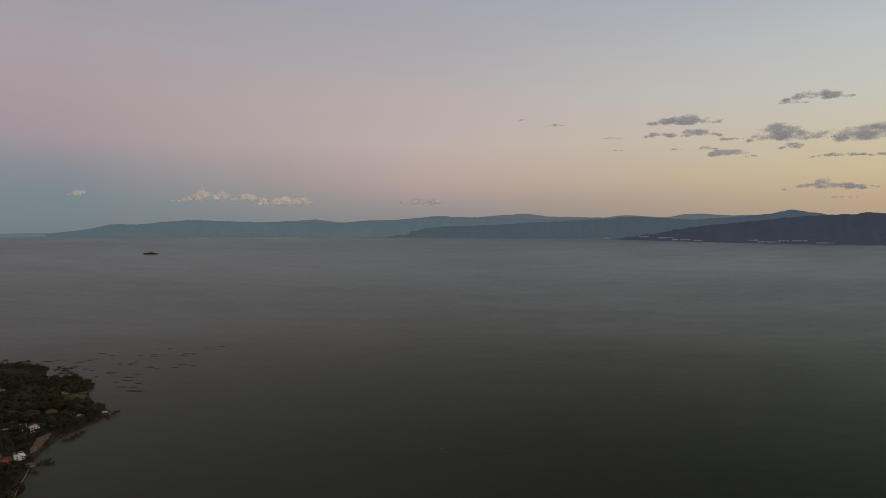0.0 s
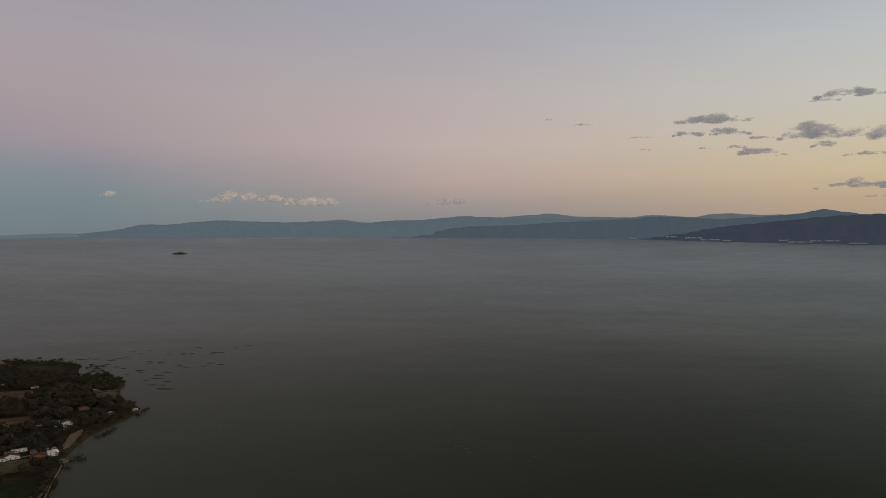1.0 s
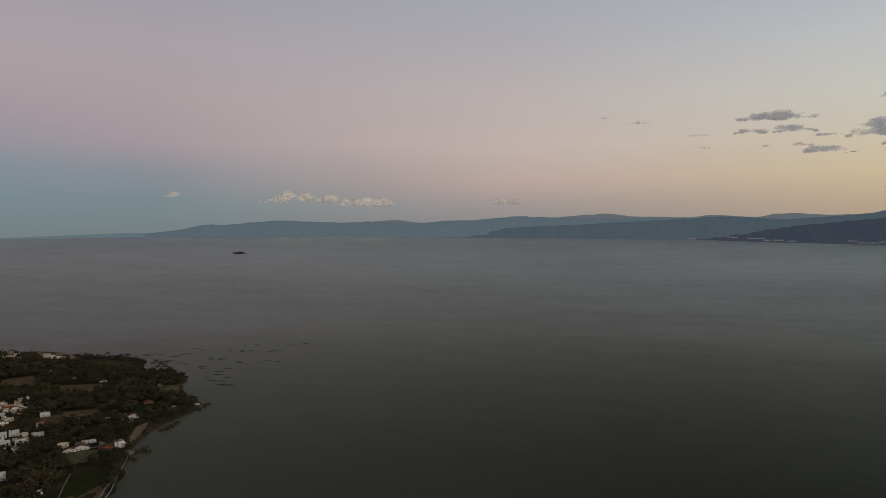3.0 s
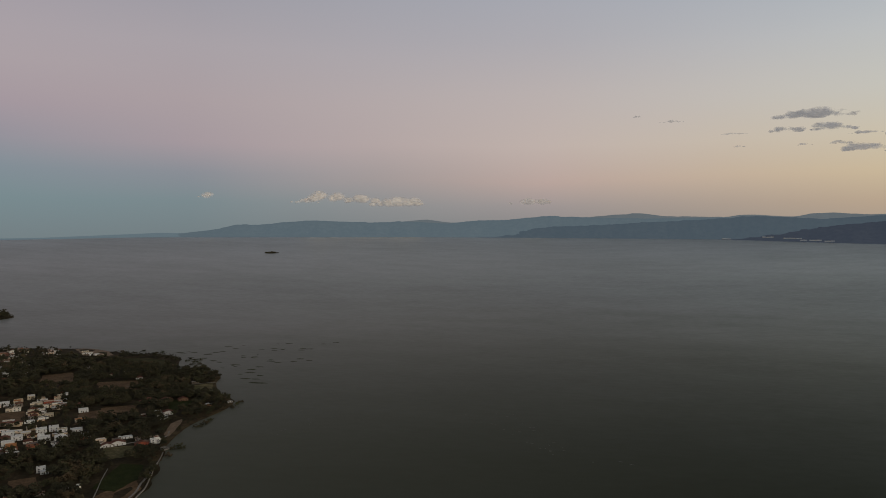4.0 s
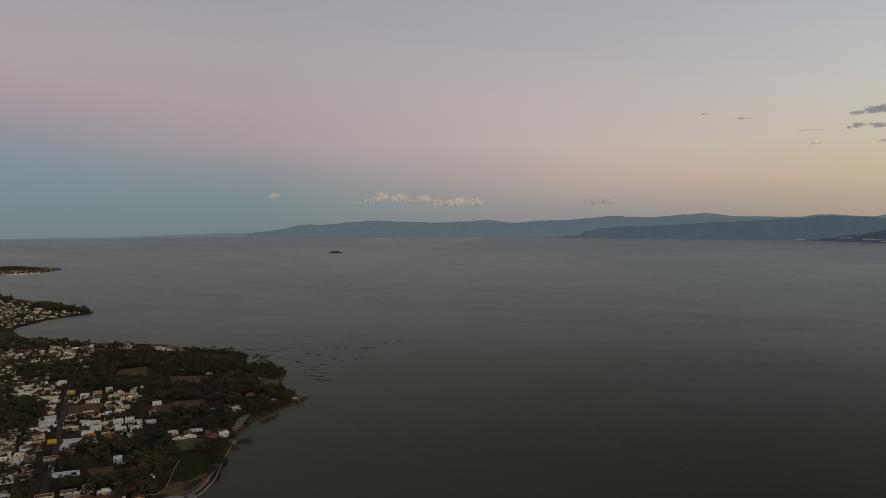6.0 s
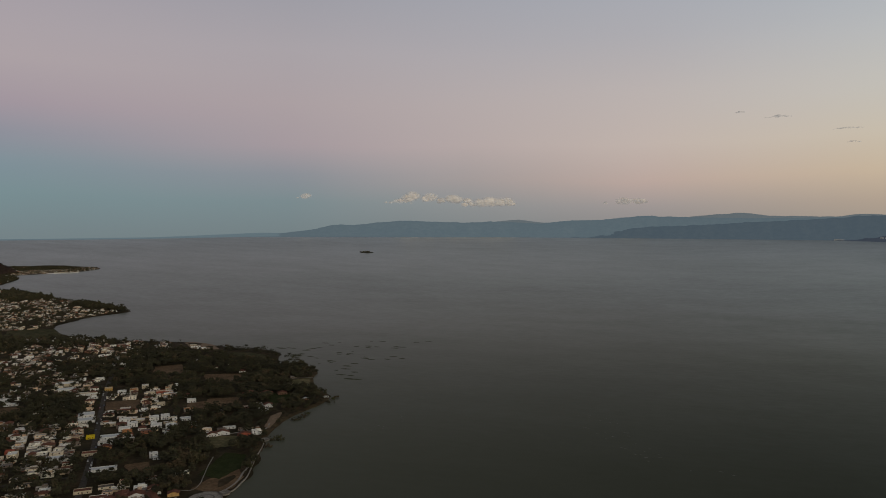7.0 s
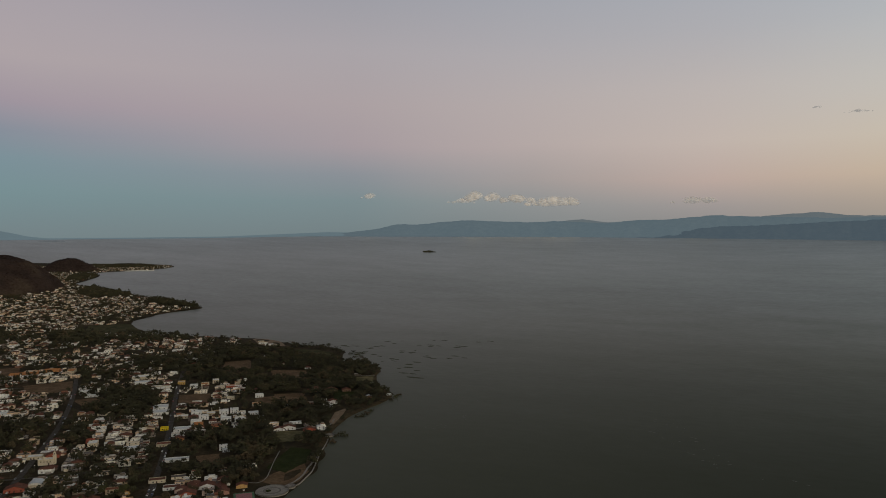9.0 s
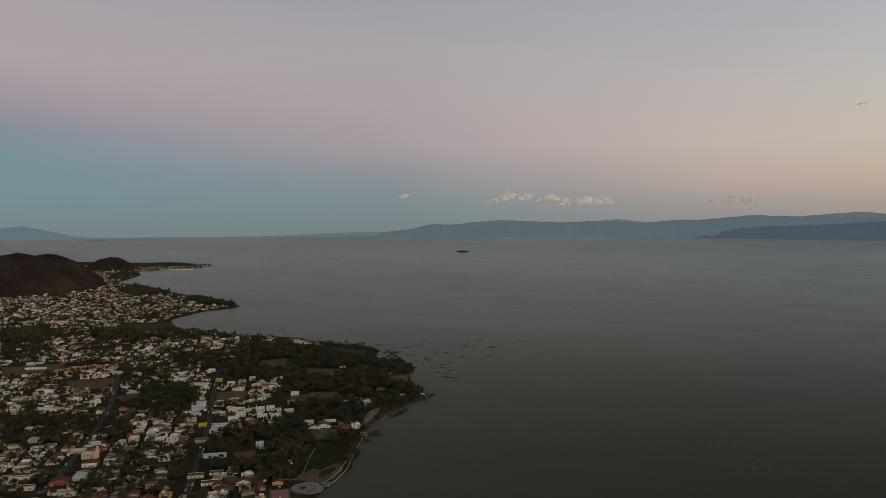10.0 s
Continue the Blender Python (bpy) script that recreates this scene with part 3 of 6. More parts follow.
# bearing, height, width and depth in degrees, and how dense
for *q, dense in [(18.9, 8.42, 5.6, 1.05, .9), (17.5, 7.42, 2.9, 0.62, .75), (19.9, 7.42, 3.5, 0.8, .8), (22.1, 6.95, 2.2, 0.32, .6), (25.6, 7.0, 4.4, 1.6, 1.), (26.6, 6.2, 2.0, 0.75, .9), (28.5, 6.75, 2.6, 1.1, .75), (31.6, 6.9, 5.0, 2.3, 1.),
                  (28.0, 9.62, 4.6, 0.95, .85), (26.2, 9.3, 2.4, 0.4, .4), (22.1, 5.95, 2.6, 0.95, .7), (28.4, 3.30, 5.6, 0.95, .85), (30.6, 3.25, 2.4, 0.5, .55), (29.4, 5.45, 4.2, 0.42, .7), (31.9, 5.35, 1.6, 0.4, .7), (9.25, 8.45, 1.9, 0.26, .5), (6.72, 8.92, 0.6, 0.2, .5), (13.7, 7.35, 2.0, 0.2, .35),
                  (14.04, 6.40, 0.8, 0.2, .45), (29.5, 2.52, 2.2, 0.24, .4), (18.43, 6.35, 1.0, 0.24, .45), (23.7, 5.65, 0.8, 0.26, .6), (20.5, 6.35, 1.6, 0.32, .45), (33.9, 5.8, 2.6, 1.3, .9), (34.8, 8.3, 3.6, 0.8, .8)]:
    cloud(*q, M_CLOUD, "small grey evening cloud with ragged edges" if q[2] < 3 else "flat grey evening cloud with a lumpy top", 2.4, dense, 1.3, 0.5)
for *q, dense in [(-26.9, 2.86, 1.2, 0.66, .55), (-17.7, 2.80, 3.6, 1.15, .95), (-15.0, 2.70, 2.6, 1.15, .95), (-12.0, 2.45, 4.6, 1.15, .95), (-1.4, 2.50, 3.6, 0.85, .7),
                  (-19.6, 2.50, 2.6, 0.5, .4)]:
    cloud(*q, M_CLOUD_PALE, "pale cumulus cloud low over the far mountains", 1.7, dense * 0.85, 1.2, 0.0)

# ---------------------------------------------------------------- streets, fields and waterfront

U = np.array([-0.613, 0.790])
V = np.array([0.790, 0.613])
O = np.array((-494, 521), float)
HEADING = math.degrees(math.atan2(U[1], U[0]))


def draped(name, pts, mat, lift, label="", category="", parent=None):
    """A flat outline laid on the ground."""
    p = np.array(pts, float)
    z = ground_height(p[:, 0], p[:, 1])[0]
    v = np.column_stack([p, z + lift])
    k = len(v)
    low = v - np.array([0, 0, 0.6])
    f = [tuple(range(k))] + [(i, i + k, (i + 1) % k + k, (i + 1) % k) for i in range(k)]
    ob = solid(name, far(np.vstack([v, low])), f, mat, parent)
    if sum(a[0] * b_[1] - a[1] * b_[0] for a, b_ in zip(p, np.roll(p, -1, 0))) < 0:
        ob.data.flip_normals()
    if label:
        tagged(ob, label, category, kind="structure")
    return ob


def strip(name, line, width, mat, lift, thick=0.3):
    """A road or path along a line."""
    p = np.array(line, float)
    t = np.gradient(p, axis=0)
    t /= np.linalg.norm(t, axis=1)[:, None]
    side = np.column_stack([-t[:, 1], t[:, 0]]) * width / 2
    z = np.maximum(ground_height(p[:, 0], p[:, 1])[0], 0.3) + lift
    rows = [np.column_stack([p + side, z - thick]), np.column_stack([p + side, z]), np.column_stack([p - side, z]), np.column_stack([p - side, z - thick])]
    v = np.stack(rows, 1).reshape(-1, 3)
    return solid(name, far(v), grid_faces(len(p), 4)[:, ::-1], mat)


def ragged(pts, amp, seed):
    q = np.array(pts, float)
    p = np.vstack([a + (b_ - a) * k / 6 for a, b_ in zip(q, np.roll(q, -1, 0)) for k in range(6)])
    return p + np.stack([wobble(p[:, 0], p[:, 1], 14, seed), wobble(p[:, 0], p[:, 1], 14, seed + 5)], 1) * amp


FIELDS = [
    ([(-875, 1121), (-841, 1156), (-776, 1071), (-819, 1041)], M_FIELD, "fallow brown field between trees"),
    ([(-761, 865), (-725, 893), (-682, 843), (-719, 816)], M_FIELD, "bare brown field among houses"),
    ([(-1039, 824), (-996, 882), (-932, 825), (-976, 784)], M_FIELD, "bare earth plot beside the street"),
    ([(-1255, 862), (-1185, 935), (-1119, 882), (-1173, 806)], M_FIELD, "dry brown field at the town's edge"),
    ([(-880, 784), (-860, 813), (-813, 775), (-835, 754)], M_FIELD, "dry grass plot among houses"),
    ([(-746, 1084), (-680, 1113), (-654, 1052), (-703, 1031)], M_FIELD, "ploughed field in the woods"),
    ([(-574, 1087), (-551, 1113), (-520, 1060), (-548, 1038)], M_MEADOW, "walled meadow on the headland"),
    ([(-629, 926), (-591, 951), (-565, 894), (-594, 870)], M_FIELD, "dry field beside the woods"),
    ([(-610, 837), (-588, 869), (-622, 917), (-640, 893)], M_FIELD, "dusty brown yard among trees"),
    ([(-561, 987), (-520, 987), (-507, 943), (-528, 926)], M_LAWN, "garden lawn near the shore"),
    ([(-1555, 1426), (-1477, 1499), (-1374, 1418), (-1341, 1342), (-1447, 1317)], M_REEDS, "green marsh at the head of the bay"),
    ([(-838, 1300), (-790, 1312), (-735, 1292), (-725, 1258), (-790, 1262)], M_REEDS, "olive wet meadow by the lake"),
    ([(-1005, 1390), (-999, 1408), (-937, 1396), (-880, 1335), (-900, 1316), (-940, 1322)], M_SAND, "pale trodden ground beside sheds on the shore"),
    ([(-512, 753), (-478, 768), (-458, 734), (-481, 713)], M_MEADOW, "brown garden plot behind red-roofed sheds"),
    ([(-536, 635), (-519, 654), (-493, 626), (-508, 611)], M_FIELD, "dark bare yard between gardens"),
]
for i, (pts, mat, label) in enumerate(FIELDS):
    draped("field", ragged(pts, 3.0, 20.0 + i), mat, 0.25, label, "field")
draped("lawn", ragged([(-441, 632), (-457, 704), (-430, 704), (-411, 662), (-414, 626)], 1.5, 41.0), M_LAWN, 0.25, "dark green lawn beside the lake promenade", "lawn")
draped("bank", ragged([(-424, 594), (-424, 620), (-413, 661), (-395, 640), (-388, 613), (-390, 595), (-404, 592)], 1.2, 43.0), M_FIELD, 0.22, "bare brown bank behind the promenade", "ground")
draped("beach", ragged([(-470, 813), (-489, 862), (-486, 891), (-477, 867), (-461, 810)], 1.2, 47.0), M_SAND, 0.3, "pale sandy beach on the lake shore", "beach")

ROADS = [[(-493, 511), (-497, 525), (-575, 629), (-662, 738), (-785, 889), (-941, 1092)], [(-618, 456), (-631, 483), (-702, 574), (-791, 682), (-899, 796), (-1007, 899)]]
road_pts = []
for line in ROADS:
    p = smooth_line(line, 14)
    road_pts.append(p)
    ob = strip("road", p, 6.4, M_ROAD, 0.12)
    tagged(ob, "straight grey asphalt street through the town", "road", kind="structure")
for u0 in (95, 330, 560, 900):
    p = np.array([O + U * (u0 + 6 * math.sin(v0 / 90.0)) + V * v0 for v0 in np.arange(-700, -6, 15.0)])
    road_pts.append(p)
    ob = strip("road", p, 3.6, M_ROAD, 0.10)
    tagged(ob, "narrow grey cross street between houses", "road", kind="structure")
road_pts = np.vstack(road_pts)


def disc(name, x, y, r, z0, z1, mat, parent=None, n_=40, label=""):
    a = np.linspace(0, 2 * math.pi, n_, endpoint=False)
    ring = np.column_stack([x + r * np.cos(a), y + r * np.sin(a)])
    v = np.vstack([np.column_stack([ring, np.full(n_, z0)]), np.column_stack([ring, np.full(n_, z1)])])
    f = [tuple(range(n_, 2 * n_))] + [(i, (i + 1) % n_, (i + 1) % n_ + n_, i + n_) for i in range(n_)]
    return solid(name, v, f, mat, parent, label)


def ring_wall(name, x, y, r, t, z0, z1, mat, parent, n_=40, span=360.0, start=0.0):
    a = np.radians(start + np.linspace(0, span, n_))
    rows = [(r, z0), (r, z1), (r - t, z1), (r - t, z0)]
    v = np.array([[(x + q * math.cos(k), y + q * math.sin(k), z) for q, z in rows] for k in a]).reshape(-1, 3)
    return solid(name, v, grid_faces(n_, 4), mat, parent)


def round_terrace(x, y, r, label):
    root = new("round_terrace")
    disc("paving", x, y, r, -1.5, 1.3, M_PAVE, root)
    ring_wall("wall", x, y, r, 0.4, 1.2, 2.0, M_STONE, root, span=250, start=-120)
    ring_wall("step", x, y, r * 0.55, r * 0.1, 1.25, 1.48, M_STONE, root)
    return tagged(root, label, "terrace")


(PX, PY), (QX, QY), (RX, RY) = [(-396, 577), (-387, 594), (-441, 763)]
terrace = round_terrace(PX, PY, 15.8, "large round pale paved terrace on the lake edge")
disc("planting", PX - 3, PY - 2, 2.6, 1.3, 1.8, M_LAWN, terrace)
round_terrace(QX, QY, 5.8, "small round paved terrace joined to the promenade")
round_terrace(RX, RY, 6.2, "small round lookout at the end of the sea wall")
walk_line = smooth_line([(QX + 3, QY + 3)] + [(-383, 606), (-387, 625), (-391, 642), (-403, 671), (-417, 705), (-426, 730), (-434, 749)], 6)
wall_ob = strip("sea_wall", walk_line, 0.9, M_PAVE, 0.9, 2.4)
tagged(wall_ob, "low pale concrete sea wall curving along the shore", "wall", kind="structure")
for line, wd, label in (
    ([(-392, 596), (-391, 610), (-394, 630), (-401, 650), (-405, 664), (-417, 703)], 2.0, "pale curved promenade path behind the sea wall"),
    ([(-431, 588), (-422, 591), (-422, 604), (-433, 628), (-447, 656), (-461, 687)], 0.9, "thin pale footpath across the garden"),
    ([(-512, 753), (-486, 782), (-465, 803), (-472, 830)], 2.2, "pale garden wall running down to the beach"),
    ([(-625, 1005), (-582, 1043), (-523, 1064)], 1.4, "long pale boundary wall on the headland"),
    ([(-678, 1063), (-621, 1072), (-551, 1119)], 1.2, "low field wall on the headland"),
):
    ob = strip("path", smooth_line(line, 6), wd, M_PAVE, 0.30, 0.6)
    tagged(ob, label, "path", kind="structure")

# reeds and mud along the waterline of the headland
fringe = smooth_line(SHORE[4:16], 6) + np.array([-5.0, -2.0])
ob = strip("reed_bank", fringe, 11.0, M_BANK, 0.15, 0.6)
tagged(ob, "brown reedy mud bank along the waterline", "bank", kind="structure")

# ball court beside the round terrace
court = new("ball_court")
solid("surround", *boxes((-9.5, -15.5, -0.5, 9.5, 15.5, 0.45)), M_COURT_GREEN, court, "green painted court surround")
solid("playing_field", *boxes((-7.5, -13.5, 0.40, 7.5, 13.5, 0.47)), M_COURT, court, "faded pink painted playing field")
for sy in (-1, 1):
    solid("post", *boxes((-0.1, sy * 14.2 - 0.1, 0.4, 0.1, sy * 14.2 + 0.1, 3.6)), M_STONE, court)
    board = solid("backboard", *boxes((-0.9, sy * 13.9 - 0.05, 2.9, 0.9, sy * 13.9 + 0.05, 4.0)), M_WHITE, court)
    ring_wall("hoop", 0, sy * 13.55, 0.25, 0.04, 3.05, 3.09, M_RED, board, 14)
court.matrix_basis = pose(-409, 551, 0.6, 0, 0, HEADING - 90)
tagged(court, "faded pink and green concrete ball court by the lake", "court")

# ---------------------------------------------------------------- houses


def part(name, verts, faces, mat, parent, label="", smooth=False):
    return solid(name, verts, faces, mat, parent, label, smooth)


def shell(w, d, h, rim=0.45, t=0.22):
    """Four walls with a parapet standing above the roof."""
    x, y = w / 2, d / 2
    o = [(-x, -y), (x, -y), (x, y), (-x, y)]
    q = [(-x + t, -y + t), (x - t, -y + t), (x - t, y - t), (-x + t, y - t)]
    v = [(a, b_, -1.0) for a, b_ in o] + [(a, b_, h) for a, b_ in o] + [(a, b_, h) for a, b_ in q] + [(a, b_, h - rim) for a, b_ in q]
    f = []
    for i in range(4):
        j = (i + 1) % 4
        f += [(i, j, j + 4, i + 4), (i + 4, j + 4, j + 8, i + 8), (i + 8, j + 8, j + 12, i + 12)]
    return v, f


def opening(name, root, side, along, z, w, h, size, mat):
    """A window or door set on a wall with a frame standing proud of it."""
    sx, sy = size
    fr = boxes((-w / 2, -0.06, 0, w / 2, 0.05, h))
    ang = {"s": 0, "e": 90, "n": 180, "w": 270}[side]
    off = {"s": (along, -sy / 2), "e": (sx / 2, along), "n": (along, sy / 2), "w": (-sx / 2, along)}[side]
    m = pose(off[0], off[1], z, 0, 0, ang)
    v = [tuple(m @ Vector(p_)) for p_ in fr[0]]
    return part(name, v, fr[1], mat, root)


def cylinder(x, y, z0, z1, r0, r1, n_=10):
    a = np.linspace(0, 2 * math.pi, n_, endpoint=False)
    v = [(x + r0 * math.cos(k), y + r0 * math.sin(k), z0) for k in a] + [(x + r1 * math.cos(k), y + r1 * math.sin(k), z1) for k in a]
    f = [(i, (i + 1) % n_, (i + 1) % n_ + n_, i + n_) for i in range(n_)] + [tuple(range(n_, 2 * n_)), tuple(range(n_ - 1, -1, -1))]
    return v, f


def gable(w, d, h, rise, over=0.5, t=0.25):
    x, y = w / 2 + over, d / 2 + over
    v = [(-x, -y, h), (x, -y, h), (x, 0, h + rise), (-x, 0, h + rise), (x, y, h), (-x, y, h)]
    v += [(a, b_, c + t) for a, b_, c in v]
    f = [(0, 1, 2, 3), (3, 2, 4, 5), (9, 8, 7, 6), (11, 10, 8, 9), (0, 6, 7, 1), (4, 10, 11, 5), (1, 7, 8, 2), (2, 8, 10, 4), (3, 9, 6, 0), (5, 11, 9, 3)]
    return v, [q[::-1] for q in f]


def house(w, d, h, kind="flat", wall=None, roof=None, upper=None, tank=True, label=""):
    root = new("house")
    wm, rm = wall or M_WALL, roof or (M_TILE if kind == "tile" else M_ROOF)
    if kind == "flat":
        part("wall", *shell(w, d, h), wm, root)
        part("roof", *boxes((-w / 2 + 0.2, -d / 2 + 0.2, h - 0.75, w / 2 - 0.2, d / 2 - 0.2, h - 0.45)), rm, root)
        if upper:
            ux, uy, uw, ud, uh = upper
            part("upper_storey", *boxes((ux - uw / 2, uy - ud / 2, h - 0.5, ux + uw / 2, uy + ud / 2, h + uh), (ux - uw / 2 - 0.2, uy - ud / 2 - 0.2, h + uh, ux + uw / 2 + 0.2, uy + ud / 2 + 0.2, h + uh + 0.2)), wm, root)
            for k in (-0.25, 0.25):
                win = opening("window", root, "w", uy + k * ud, h + 0.9, 1.1, 1.1, (w, d), M_GLASS)
                win.location.x = ux - uw / 2 + w / 2
    else:
        x, y = w / 2, d / 2
        v = [(-x, -y, -1), (x, -y, -1), (x, y, -1), (-x, y, -1), (-x, -y, h), (x, -y, h), (x, y, h), (-x, y, h), (x, 0, h + 0.32 * y), (-x, 0, h + 0.32 * y)]
        part("wall", v, [(0, 1, 5, 4), (2, 3, 7, 6), (1, 2, 6, 8, 5), (3, 0, 4, 9, 7)], wm, root)
        part("roof", *gable(w, d, h, 0.32 * (y + 0.5)), rm, root)
    if wall is None and kind == "flat":
        part("annex", *boxes((-w * 0.5 - 2.6, -d * 0.42, -1.0, -w * 0.5 + 0.05, d * 0.08, h * 0.55), (-w * 0.5 - 2.8, -d * 0.44, h * 0.55, -w * 0.5 + 0.05, d * 0.10, h * 0.55 + 0.18)), M_WALL, root)
        part("roof_room", *boxes((w * 0.05, d * 0.05, h - 0.5, w * 0.38, d * 0.30, h + 1.5), (w * 0.02, d * 0.03, h + 1.5, w * 0.41, d * 0.32, h + 1.65)), M_WALL, root)
    elif wall is None:
        part("porch", *boxes((-w * 0.5 - 2.4, -d * 0.35, 2.0, -w * 0.5 + 0.1, d * 0.35, 2.15), (-w * 0.5 - 2.3, -d * 0.34, -0.8, -w * 0.5 - 2.1, -d * 0.34 + 0.2, 2.0), (-w * 0.5 - 2.3, d * 0.34 - 0.2, -0.8, -w * 0.5 - 2.1, d * 0.34, 2.0)), M_ROOF, root)
    if tank:
        part("water_tank", *cylinder(w * 0.28, d * 0.22, h - 0.5 + (0.5 if kind == "tile" else 0), h + 0.9, 0.6, 0.5), M_TANK, root)
    floors = 2 if h > 4.5 else 1
    for fl in range(floors):
        zz = 0.8 + 2.3 * fl
        for side, span in (("w", d), ("s", w), ("n", w)):
            for k in (-0.28, 0.22) if span > 6 else (0.0,):
                opening("window", root, side, k * span, zz, 1.3, 1.2, (w, d), M_GLASS)
    opening("door", root, "w", 0.02 * d, 0.0, 1.1, 2.1, (w, d), M_DOOR)
    return tagged(root, label, "house", "houses of the lakeside town")


